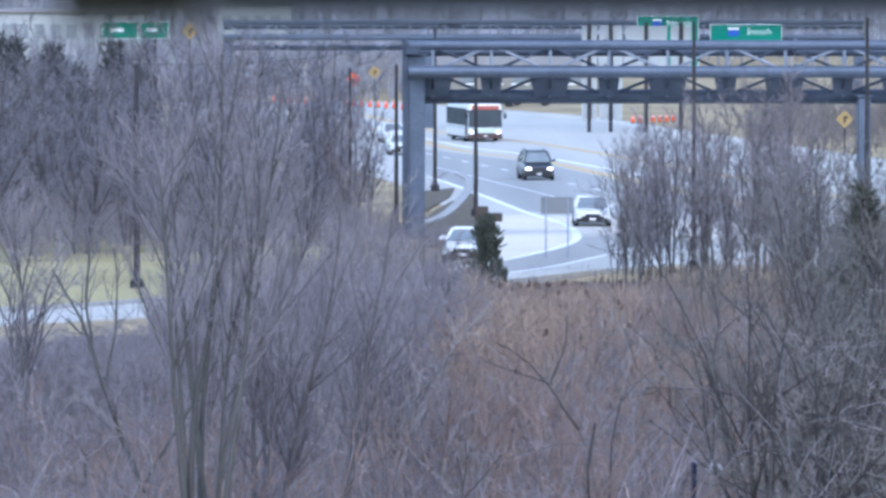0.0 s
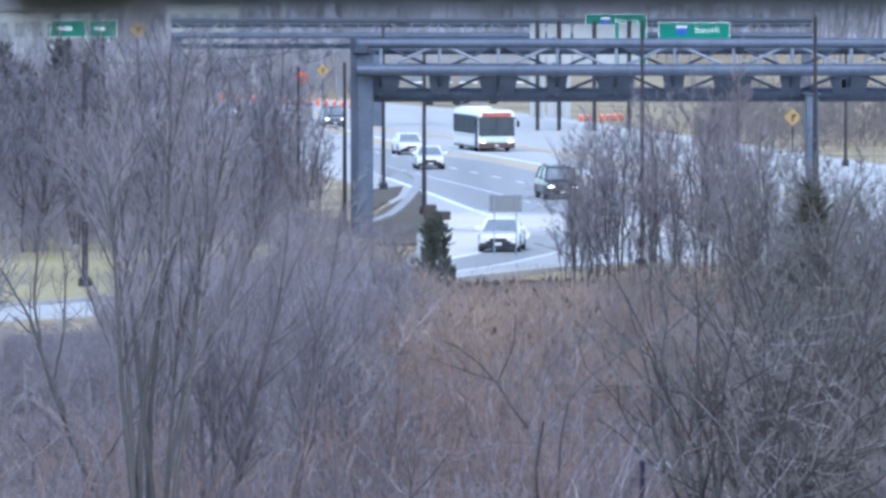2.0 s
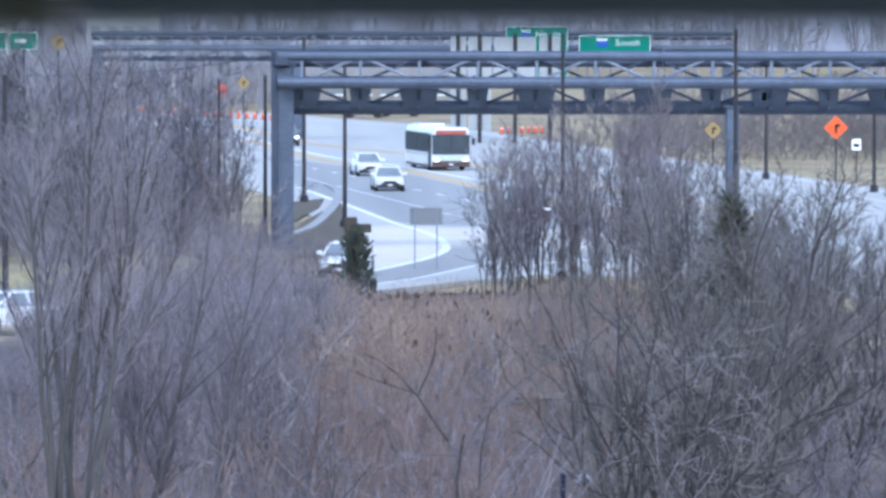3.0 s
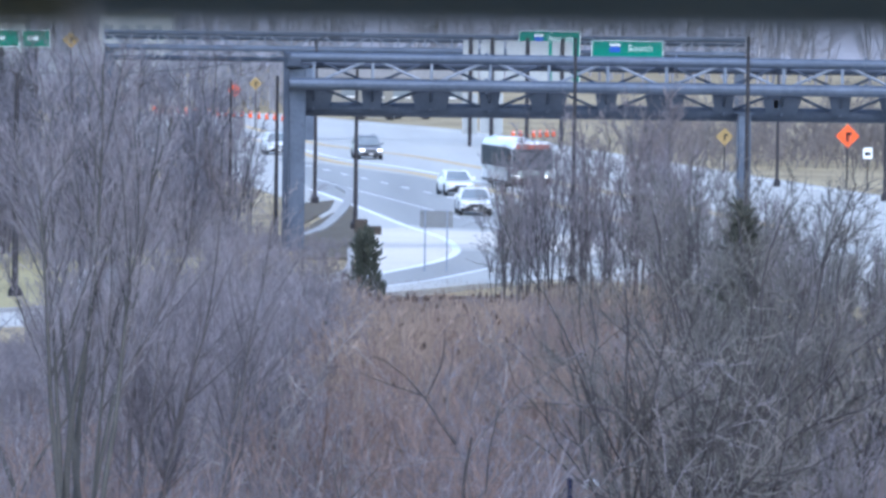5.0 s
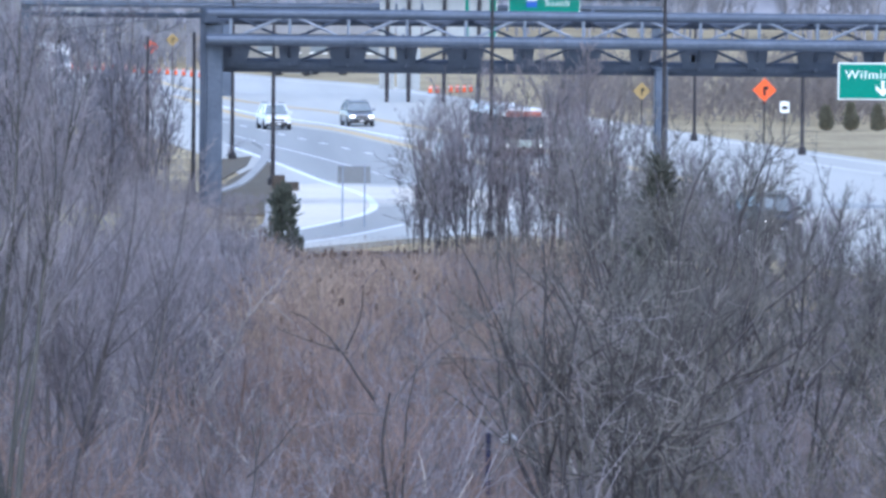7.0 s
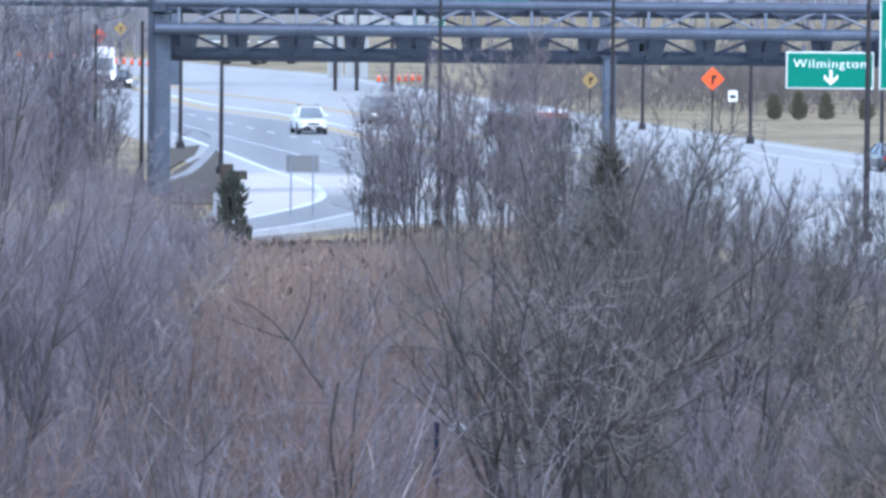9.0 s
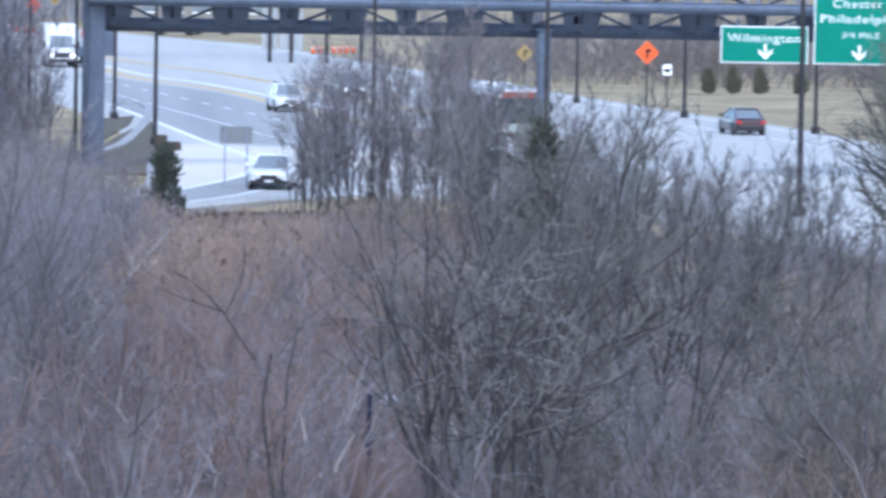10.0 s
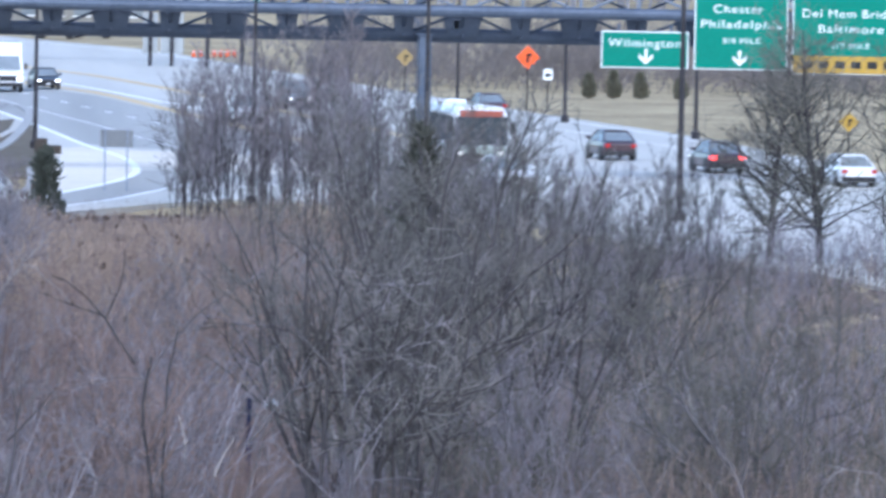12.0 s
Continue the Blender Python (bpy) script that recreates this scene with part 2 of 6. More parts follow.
def part(name, mesh, material, parent=None, label="", smooth=False, m=None):
    ob = new(name, mesh.data(name, material, smooth) if isinstance(mesh, Mesh) else mesh)
    if parent is not None:
        ob.parent = parent
    if m is not None:
        ob.matrix_basis = m
    return tagged(ob, label)


def thing(name, label, category, group="", kind="", m=None):
    ob = new(name)
    if m is not None:
        ob.matrix_basis = m
    return tagged(ob, label, category, group, kind)


def solid(name, mesh, material, label, category, group="", kind="", m=None, smooth=False):
    ob = part(name, mesh, material, None, "", smooth, m)
    return tagged(ob, label, category, group, kind)


def band(points, half, z, mesh=None, thick=0.0):
    """Flat strip of the given half width along a plan line."""
    mesh = mesh or Mesh()
    p = [Vector((*q, 0)) for q in points]
    left, right = [], []
    for i, q in enumerate(p):
        d = (p[min(i + 1, len(p) - 1)] - p[max(i - 1, 0)]).normalized()
        s = Vector((d.y, -d.x, 0)) * half
        left.append(q - s)
        right.append(q + s)
    n = len(p)
    v = [(q.x, q.y, z) for q in left + right]
    f = [(i, n + i, n + i + 1, i + 1) for i in range(n - 1)]
    if thick:
        v += [(q.x, q.y, z - thick) for q in left + right]
        for i in range(n - 1):
            f += [(i, i + 1, 2 * n + i + 1, 2 * n + i), (n + i + 1, n + i, 3 * n + i, 3 * n + i + 1)]
        f += [(0, 2 * n, 3 * n, n), (n - 1, 2 * n - 1, 4 * n - 1, 3 * n - 1)]
    return mesh.add(v, f)


def smooth_line(points, steps=8):
    """Catmull-Rom line through plan points."""
    p = [Vector(q) for q in points]
    p = [2 * p[0] - p[1]] + p + [2 * p[-1] - p[-2]]
    out = []
    for i in range(1, len(p) - 2):
        for k in range(steps):
            t = k / steps
            a, b, c, d = p[i - 1:i + 3]
            out.append(0.5 * ((2 * b) + (c - a) * t + (2 * a - 5 * b + 4 * c - d) * t * t + (3 * b - a - 3 * c + d) * t ** 3))
    out.append(p[-2])
    return [tuple(q) for q in out]


def lettering(text, height, material, parent, x, z, y=0.0, name="lettering", width=None):
    """Raised words, centred at x with their baseline at z, facing -y."""
    cu = bpy.data.curves.new(name, "FONT")
    cu.body = text
    cu.size = height * 1.42
    cu.offset = 0.0
    cu.space_character = 1.14
    cu.extrude = 0.006
    cu.align_x = "CENTER"
    tmp = new(name, cu)
    me = bpy.data.meshes.new_from_object(tmp.evaluated_get(bpy.context.evaluated_depsgraph_get()))
    bpy.data.objects.remove(tmp)
    me.materials.clear()
    me.materials.append(material)
    wide = max(v.co.x for v in me.vertices) - min(v.co.x for v in me.vertices)
    k = width / wide if width else 1.0
    # one part a letter: split into islands and join those that stand over one another
    b = bmesh.new()
    b.from_mesh(me)
    left, groups = set(b.faces), []
    while left:
        todo, isle = [left.pop()], []
        while todo:
            f = todo.pop()
            isle.append(f)
            for e in f.edges:
                for g in e.link_faces:
                    if g in left:
                        left.discard(g)
                        todo.append(g)
        xs = [v.co.x for f in isle for v in f.verts]
        groups.append([min(xs), max(xs), isle])
    groups.sort(key=lambda g: g[0])
    joined = []
    for g in groups:
        if joined and g[0] < joined[-1][1] - 0.3 * (g[1] - g[0]):
            joined[-1][1] = max(joined[-1][1], g[1])
            joined[-1][2] += g[2]
        else:
            joined.append(g)
    for g in joined:
        m = Mesh()
        for f in g[2]:
            m.add([tuple(v.co) for v in f.verts], [tuple(range(len(f.verts)))])
        part("letter", m, material, parent, m=pose(x, y, z, 90) @ Matrix.Diagonal((k, 1, 1, 1)))
    b.free()
    bpy.data.meshes.remove(me)


# ---------------------------------------------------------------- ground and roads
def relief(x, y):
    """Height of the ground: flat by the roads, a shallow scrubby hollow before them, a rise far behind."""
    near = max(0.0, min(1.0, (262 - y) / 60.0))
    near = near * max(0.0, min(1.0, (x + 9) / 8.0)) if y > 190 else near
    if y > 178:
        edge = float(np.interp(y, [178, 186, 210, 238, 256, 262], [32, 31, 27, 21, 14, 9]))
        near *= max(0.0, min(1.0, (edge - x) / 5.0))
    z = -1.0 * near + 0.25 * near * noise.noise((x * 0.12, y * 0.12, 0.0))
    far = max(0.0, y - 640)
    return z - 0.06 + far * 0.012


def make_ground():
    xs = [-2600, -1400, -700, -350, -180, -100] + [-70 + 3.5 * i for i in range(41)] + [110, 180, 350, 700, 1400, 2600]
    ys = [-900, -400, -150, -40, 20, 60, 90] + [105 + 5 * i for i in range(40)] + [320, 350, 400, 460, 540, 640, 760, 900, 1200, 1700, 2600, 4200]
    m = Mesh()
    n = len(xs)
    m.add([(x, y, relief(x, y)) for y in ys for x in xs], [(j * n + i, j * n + i + 1, (j + 1) * n + i + 1, (j + 1) * n + i) for j in range(len(ys) - 1) for i in range(n - 1)])
    solid("ground", m, GRASS, "rough winter grass and bare ground", "ground", kind="structure", smooth=True)


make_ground()


def make_litter():
    """Leaf litter over the scrubby hollow, a hand above the turf."""
    xs = [-30 + 2.5 * i for i in range(29)]
    ys = [96 + 4 * i for i in range(40)]
    keep = lambda x, y: y < 196 + (x + 30) * 0.45 if x < -5 else y < (236 if x < 2 else 252) - max(0.0, x - 8) * 1.6
    n = len(xs)
    f = [(j * n + i, j * n + i + 1, (j + 1) * n + i + 1, (j + 1) * n + i) for j in range(len(ys) - 1) for i in range(n - 1) if keep(xs[i] + 1, ys[j] + 4)]
    m = Mesh().add([(x, y, relief(x, y) + 0.05 + 0.04 * noise.noise((x, y, 2.0))) for y in ys for x in xs], f)
    solid("leaf_litter", m, SOIL, "brown leaf litter under the scrub", "ground", kind="structure", smooth=True)


make_litter()

# plan lines of the main road, in metres, from far to near
FAR_EDGE = [(-16, 760), (-8.5, 690), (-0.29, 629.17), (12.83, 573.53), (17.76, 533.77), (31.97, 405.49), (36.13, 372.37), (38.87, 351.13), (41.36, 318.42), (43.5, 290), (46, 250), (49, 186)]
NEAR_EDGE = [(31, 186), (27, 210), (21, 238), (14, 256), (9.5, 258), (6.0, 252), (2.0, 243), (-3.0, 229), (-9, 217), (-16, 209), (-34, 196),
             (-36, 203), (-17, 217.5), (-9.5, 227), (-4.0, 240), (0.2, 254), (1.6, 263), (1.7, 285), (0.6, 320), (-1.9, 360), (-7.5, 415), (-16, 500), (-27, 620), (-38, 760)]


def make_road():
    m = Mesh()
    outline = smooth_line(FAR_EDGE, 4) + NEAR_EDGE
    b = bmesh.new()
    face = b.faces.new([b.verts.new((x, y, 0.0)) for x, y in outline])
    ext = bmesh.ops.extrude_face_region(b, geom=[face])
    for q in ext["geom"]:
        if isinstance(q, bmesh.types.BMVert):
            q.co.z = -0.35
    bmesh.ops.triangulate(b, faces=b.faces[:])
    bmesh.ops.recalc_face_normals(b, faces=b.faces[:])
    b.verts.index_update()
    m.add([tuple(q.co) for q in b.verts], [tuple(q.index for q in f.verts) for f in b.faces])
    b.free()
    return solid("road", m, ASPHALT, "wide worn grey asphalt highway with a curving slip road", "road", kind="structure")


ROAD = make_road()
lanes = Mesh()
lanes.add([(*q, 0.004) for q in ((-3.51, 460.02), (0.64, 440.28), (6.26, 412.27), (9.9, 379.25), (13.14, 347.17), (17.35, 309.61), (20, 283.24), (16.84, 286.53), (15.07, 303.5), (11.21, 311.17), (6.51, 316.78), (4.26, 320.91), (1.92, 351.13), (-0.84, 383.99))], [tuple(range(14))])
part("lane_surface", lanes, ASPHALT_DARK, ROAD, "darker grey asphalt of the near lanes")
ramp = Mesh()
ramp.add([(*q, 0.004) for q in ((6.26, 286.53), (8.28, 287.88), (11.67, 281.29), (15.45, 275.62), (11.56, 272.57), (8.29, 271.96), (6.35, 263.23), (4.53, 255.04), (2.16, 247.35), (0.81, 248.35), (2.54, 260.44), (4.85, 271.96), (5.88, 280.01))], [tuple(range(13))])
part("lane_surface", ramp, ASPHALT_DARK, ROAD, "darker grey asphalt of the slip road")

# a pale concrete slab crosses the lanes at the fork
pad = Mesh()
pad.add([(*q, 0.006) for q in ((2.9, 315.16), (11.15, 309.61), (15, 302.01), (15.36, 283.24), (8.33, 289.91), (3.21, 291.28))], [(0, 1, 2, 3, 4, 5)])
part("concrete_slab", pad, CONCRETE, ROAD, "pale concrete slab across the lanes")
gore = Mesh()
gore.add([(*q, 0.008) for q in ((2.73, 312.76), (4.06, 316.78), (5.85, 297.63), (6.13, 287.88), (5.6, 278.74), (4.34, 270.77), (2.53, 262.67), (2.19, 273.78))], [tuple(range(8))])
part("concrete_gore", gore, CONCRETE, ROAD, "pale concrete gore beside the slip road")


def line(name, points, half, material, label, z=0.016):
    part(name, band(smooth_line(points, 6), half, z), material, ROAD, label)


line("edge_line", [(-0.83, 381.61), (1.91, 349.14), (4.24, 319.25), (5.24, 309.61), (6.03, 299.8), (6.24, 289.23), (5.91, 281.29), (4.87, 273.17), (2.55, 261.55), (0.37, 252.94)], 0.2, WHITE_LINE, "solid white edge line that hooks into the slip road")
line("edge_line", [(2.17, 247.84), (4.53, 255.57), (6.36, 263.8), (8.31, 272.57)], 0.14, WHITE_LINE, "solid white line along the outside of the slip road")
line("edge_line", [(8.82, 264.93), (9.92, 268.4), (11.53, 271.96), (13.44, 275.62), (15.81, 273.17), (18.83, 266.66)], 0.12, WHITE_LINE, "solid white edge line")
line("lane_line", [(-0.51, 402.83), (2.24, 378.09), (5.3, 351.13), (7.88, 326.88), (10.21, 306.52)], 0.07, WHITE_LINE, "thin white lane line")
line("yellow_line", [(-9.5, 600), (-1.59, 515.89), (2.92, 487.32), (7.05, 466.99), (11.99, 429.53), (15.19, 401.52), (20.13, 359.33), (23.94, 322.6)], 0.5, YELLOW_LINE, "faded yellow median line")
line("yellow_line", [(-5.5, 520), (0.65, 449.93), (6.37, 419.29), (10.05, 385.19), (13.4, 354.16), (17.71, 315.97)], 0.5, YELLOW_LINE, "faded yellow line")
line("median_line", [(-7.0, 540), (0.67, 463.48), (5.76, 434.07), (9.81, 404.15), (14.05, 371.25), (18.66, 333.07)], 0.25, WHITE_LINE, "thin white line between the yellow lines")
line("edge_line", [(-2.0, 612), (12.53, 560.48), (17.31, 520.25), (31.35, 397.63), (35.39, 364.65), (38.11, 344.25), (40.52, 311.96)], 0.12, WHITE_LINE, "white edge line along the far verge")
line("lane_line", [(30.65, 367.92), (33.69, 347.17), (36.28, 327.75), (38.57, 296.91)], 0.1, WHITE_LINE, "white lane line of the far carriageway")
dash = Mesh().box(-0.09, 0.09, -1.6, 1.6, 0.009, 0.017).data("lane_dash", WHITE_LINE)
d0, d1 = Vector((1.47, 415.75)), Vector((7.61, 366.82))
for i in range(-5, 10):
    q = d0.lerp(d1, i / 5.0)
    ob = part("lane_dash", dash, None, ROAD)
    ob.matrix_basis = pose(q.x, q.y, 0, 0, 0, -math.degrees(math.atan2(d1.x - d0.x, d1.y - d0.y)))


def surface(name, points, z, material, label, category, thick=0.3):
    m = Mesh()
    n = len(points)
    m.add([(*q, z) for q in points] + [(*q, z - thick) for q in points], [tuple(range(n))] + [(i, (i + 1) % n, n + (i + 1) % n, n + i) for i in range(n)])
    return solid(name, m, material, label, category, kind="structure")


# lawn beyond the slip road, and mulched beds with a pale kerb walk
surface("lawn", [(-3.8, 242), (-9.2, 229), (-17, 219.5), (-36, 205), (-60, 250), (-40, 300), (-12, 300), (-4.5, 280)], 0.05, LAWN, "yellow-green mown winter lawn", "lawn")
surface("planting_bed", [(-1.16, 303.5), (-0.41, 320.91), (0.55, 335.8), (1.65, 349.14), (1.78, 306.52), (2.5, 291.97), (1.66, 276.24), (-1.06, 276.24)], 0.06, MULCH, "dark brown mulched planting bed", "planting bed")
surface("planting_bed", [(-1.44, 322.6), (-1.15, 352.13), (0.68, 358.28), (0.37, 342.34), (-1.13, 317.6)], 0.06, MULCH, "dark brown mulched planting bed", "planting bed")
walk_line = smooth_line([(-1.9, 296), (-0.9, 303.4), (-0.07, 311.5), (0.67, 328), (1.36, 351), (1.6, 372), (1.0, 386)], 6)
solid("footpath", band(walk_line, 0.26, 0.12, thick=0.3), KERB, "pale curved concrete footpath edge", "footpath", kind="structure")
kerb_line = smooth_line([(-36, 203.6), (-17, 218.1), (-9.8, 227.6), (-4.4, 240.6), (-0.3, 254), (1.1, 263), (1.3, 285)], 6)
for x0, x1, z in ((1.59, 2.23, 0.75), (2.17, 2.92, 0.42)):
    solid("retaining_wall", Mesh().box(x0, x1, 305.6, 306.6, -0.2, z, 0.05), WALL_BROWN, "low dark brown retaining wall at the planting bed", "wall", kind="structure")
solid("kerb", band(kerb_line, 0.14, 0.15, thick=0.35), KERB, "pale concrete kerb along the slip road", "kerb", kind="structure")

# ---------------------------------------------------------------- overhead truss gantry
GY = 285.0


def truss_bay(x0, x1, y_front, y_back, z_top, z_mid, z_low, r, parent, flip):
    m = Mesh()
    a, b = (x0, x1) if flip else (x1, x0)
    m.tube([(x0, y_front, z_mid), (x0, y_front, z_top)], r, 6)
    m.tube([(a, y_front, z_mid), (b, y_front, z_top)], r, 6)
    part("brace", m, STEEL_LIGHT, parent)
    # braces towards the rear get a darker colour than the front ones
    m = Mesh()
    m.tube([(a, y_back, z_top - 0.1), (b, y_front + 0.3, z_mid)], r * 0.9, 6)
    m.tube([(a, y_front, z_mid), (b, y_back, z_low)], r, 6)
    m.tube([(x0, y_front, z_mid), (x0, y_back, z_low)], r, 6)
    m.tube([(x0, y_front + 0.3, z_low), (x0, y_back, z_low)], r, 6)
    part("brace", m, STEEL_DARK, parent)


def make_gantry():
    g = thing("sign_gantry", "blue-grey steel box-truss sign gantry on square columns over the highway", "gantry", m=pose(0, GY, 0))
    x0, x1 = -1.27, -1.27 + 52.0
    zt, zm, zl = 8.87, 7.65, 6.49
    # lower and rear chords are coloured darker than the front pair
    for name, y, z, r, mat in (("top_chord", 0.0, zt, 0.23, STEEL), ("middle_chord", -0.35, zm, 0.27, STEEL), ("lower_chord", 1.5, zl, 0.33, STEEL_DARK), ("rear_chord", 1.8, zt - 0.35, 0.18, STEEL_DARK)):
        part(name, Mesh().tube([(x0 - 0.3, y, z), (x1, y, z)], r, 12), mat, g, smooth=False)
    # flange collars where the chord lengths are bolted together
    for i in range(1, 6):
        x = x0 + i * 8.7
        m = Mesh()
        m.tube([(x - 0.06, 0, zt), (x + 0.06, 0, zt)], 0.32, 12)
        part("flange", m, STEEL, g)
        m = Mesh()
        m.tube([(x - 0.06, -0.35, zm), (x + 0.06, -0.35, zm)], 0.36, 12)
        part("flange", m, STEEL, g)
    n = 19
    w = (x1 - x0 - 0.8) / n
    for i in range(n):
        truss_bay(x0 + 0.8 + i * w, x0 + 0.8 + (i + 1) * w, 0.0, 1.6, zt, zm, zl, 0.075, g, i % 2 == 0)
    # dark plates of alternating width that fill in the bays between the lower chords
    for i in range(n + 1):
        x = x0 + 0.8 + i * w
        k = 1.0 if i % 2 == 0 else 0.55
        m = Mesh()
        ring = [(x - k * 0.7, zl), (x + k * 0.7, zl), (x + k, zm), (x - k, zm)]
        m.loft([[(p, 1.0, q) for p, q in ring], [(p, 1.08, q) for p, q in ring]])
        part("bay_plate", m, STEEL_DARK, g)
    cols = [x0, 19.34, x1]
    for i, x in enumerate(cols):
        hw = 0.44 if i == 0 else 0.3
        top = zt - 0.5 if i == 0 else zl
        c = part("column", Mesh().box(x - hw, x + hw, 0.2, 1.3, -0.3, top, 0.05), STEEL, g, "square blue-grey steel column")
        part("base_plate", Mesh().box(x - hw - 0.3, x + hw + 0.3, -0.1, 1.6, 0.0, 0.12, 0.02), STEEL_DARK, c)
        part("cap_plate", Mesh().box(x - hw - 0.1, x + hw + 0.1, 0.1, 1.4, top, top + 0.08, 0.02), STEEL, c)
        if i == 0:
            part("face_channel", Mesh().box(x - hw - 0.16, x - hw + 0.12, 0.0, 0.6, 0.0, zt + 0.25, 0.03), STEEL_DARK, c)
            part("end_bracket", Mesh().box(x - hw - 0.05, x + hw - 0.2, -0.2, 0.3, top, zt + 0.18, 0.08), STEEL_DARK, c)
    part("sensor_box", Mesh().box(20.72, 20.95, 1.0, 1.2, 6.8, 7.19, 0.02), SIGN_WHITE, g, "small white sensor box")
    return g


make_gantry()


def arrow(x, z, s, parent, mat, y):
    v = [(-0.07, 0.5), (0.07, 0.5), (0.07, 0.02), (0.34, 0.26), (0.34, 0.06), (0, -0.26), (-0.34, 0.06), (-0.34, 0.26), (-0.07, 0.02)]
    m = Mesh()
    m.loft([[(x + p * s, y, z + q * s) for p, q in v], [(x + p * s, y - 0.012, z + q * s) for p, q in v]])
    part("down_arrow", m, mat, parent, "white down arrow")


def guide_sign(name, label, xl, xr, zb, zt, y, group="overhead guide signs"):
    s = thing(name, label, "road sign", group, m=pose((xl + xr) / 2, y, zb))
    hw, h = (xr - xl) / 2, zt - zb
    part("border", Mesh().box(-hw, hw, -0.03, 0.03, 0, h, 0.02), SIGN_WHITE, s, "white border")
    part("panel", Mesh().box(-hw + 0.06, hw - 0.06, -0.05, -0.02, 0.06, h - 0.06, 0.008), GREEN, s, "green reflective panel")
    for x in (-hw * 0.6, hw * 0.6):
        part("hanger", Mesh().box(x - 0.06, x + 0.06, 0.03, 0.2, 0.1, h + 0.3, 0.01), STEEL, s)
    return s, hw, h


SY = 284.2
s, hw, h = guide_sign("guide_sign", "green overhead sign with a white place name and down arrow", 27.36, 31.39, 5.19, 6.89, SY)
lettering("Wilmington", 0.38, SIGN_WHITE, s, 0.0, h - 0.72, -0.056, width=3.35)
arrow(0.05, 0.42, 0.95, s, SIGN_WHITE, -0.056)
s, hw, h = guide_sign("guide_sign", "tall green overhead sign with two white place names and an arrow", 31.65, 35.97, 5.19, 9.34, SY)
lettering("Chester", 0.38, SIGN_WHITE, s, -0.15, 2.62, -0.056, width=2.3)
lettering("Philadelphia", 0.38, SIGN_WHITE, s, 0.0, 1.92, -0.056, width=3.75)
lettering("3/4 MILE", 0.26, SIGN_WHITE, s, 0.0, 1.22, -0.056, width=1.7)
arrow(-0.05, 0.42, 0.95, s, SIGN_WHITE, -0.056)
sh = Mesh()
ring = [(-0.3, 0.35), (0.3, 0.35), (0.36, 0.1), (0.22, -0.25), (0, -0.4), (-0.22, -0.25), (-0.36, 0.1)]
sh.loft([[(p - 0.5, -0.052, q + 3.62) for p, q in ring], [(p - 0.5, -0.066, q + 3.62) for p, q in ring]])
part("shield", sh, SIGN_BLUE, s, "blue route shield")
part("legend_bar", Mesh().box(0.15, 1.3, -0.066, -0.052, 3.48, 3.78), SIGN_WHITE, s)
s, hw, h = guide_sign("guide_sign", "green overhead sign with white names and a yellow lower panel", 36.18, 41.58, 5.06, 8.67, SY)
lettering("Del Mem Bridge", 0.38, SIGN_WHITE, s, 0.0, 2.62, -0.056, width=4.5)
lettering("Baltimore", 0.38, SIGN_WHITE, s, 0.0, 1.92, -0.056, width=3.0)
lettering("1/2 MILE", 0.26, SIGN_WHITE, s, 0.0, 1.2, -0.056, width=1.7)
part("exit_panel", Mesh().box(-hw + 0.05, hw - 0.05, -0.062, -0.045, 0.05, 0.85, 0.006), SIGN_YELLOW, s, "yellow lower panel")
for i in range(6):
    x = -hw + 0.5 + i * 0.75
    part("legend_bar", Mesh().box(x, x + 0.45, -0.074, -0.06, 0.28, 0.62), BLACK, s)

# ---------------------------------------------------------------- second gantry farther up the road
FY = 520.0


def make_far_gantry():
    g = thing("sign_gantry", "distant blue-grey steel truss gantry behind the first one", "gantry", m=pose(0, FY, 0))
    x0, x1 = -18.4, 35.2
    zt, zm = 8.84, 7.61
    for y, z, r in ((0, zt, 0.2), (0, zm, 0.26), (1.6, zm - 0.9, 0.22), (1.6, zt - 0.4, 0.16)):
        # rear chords coloured darker than the front ones
        part("chord", Mesh().tube([(x0, y, z), (x1, y, z)], r, 10), STEEL if y == 0 else STEEL_DARK, g)
    n = 24
    w = (x1 - x0) / n
    for i in range(n):
        a = x0 + i * w
        m = Mesh()
        m.tube([(a, 0, zm), (a, 0, zt)], 0.08, 5)
        p, q = (a, a + w) if i % 2 else (a + w, a)
        m.tube([(p, 0, zm), (q, 0, zt)], 0.08, 5)
        m.tube([(p, 0, zm), (q, 1.6, zm - 0.9)], 0.08, 5)
        part("brace", m, STEEL_LIGHT, g)
    for x in (x0 + 0.4, -1.14, x1 - 0.4):
        part("column", Mesh().box(x - 0.4, x + 0.4, 0.2, 1.3, -0.3, zm - 0.2, 0.05), STEEL, g)
    return g


make_far_gantry()
for i, (u0, u1, v0, v1) in enumerate(((16.2, 21.34, 5.17, 9.41), (22.29, 28.29, 6.96, 8.7))):
    s, hw, h = guide_sign("guide_sign", ("tall" if i == 0 else "wide") + " green sign with a white direction word on the distant gantry", u0, u1, v0, v1, FY - 1.0, "distant guide signs")
    part("shield", Mesh().box(-hw * 0.5, -hw * 0.2, -0.066, -0.052, h - 1.0, h - 0.5, 0.003), SIGN_BLUE, s, "blue route shield")
    part("shield_top", Mesh().box(-hw * 0.5, -hw * 0.2, -0.066, -0.052, h - 0.48, h - 0.28, 0.003), SIGN_WHITE, s)
    lettering("North" if i == 0 else "South", 0.5, SIGN_WHITE, s, hw * 0.36, h - 0.85, -0.056, width=2.0)
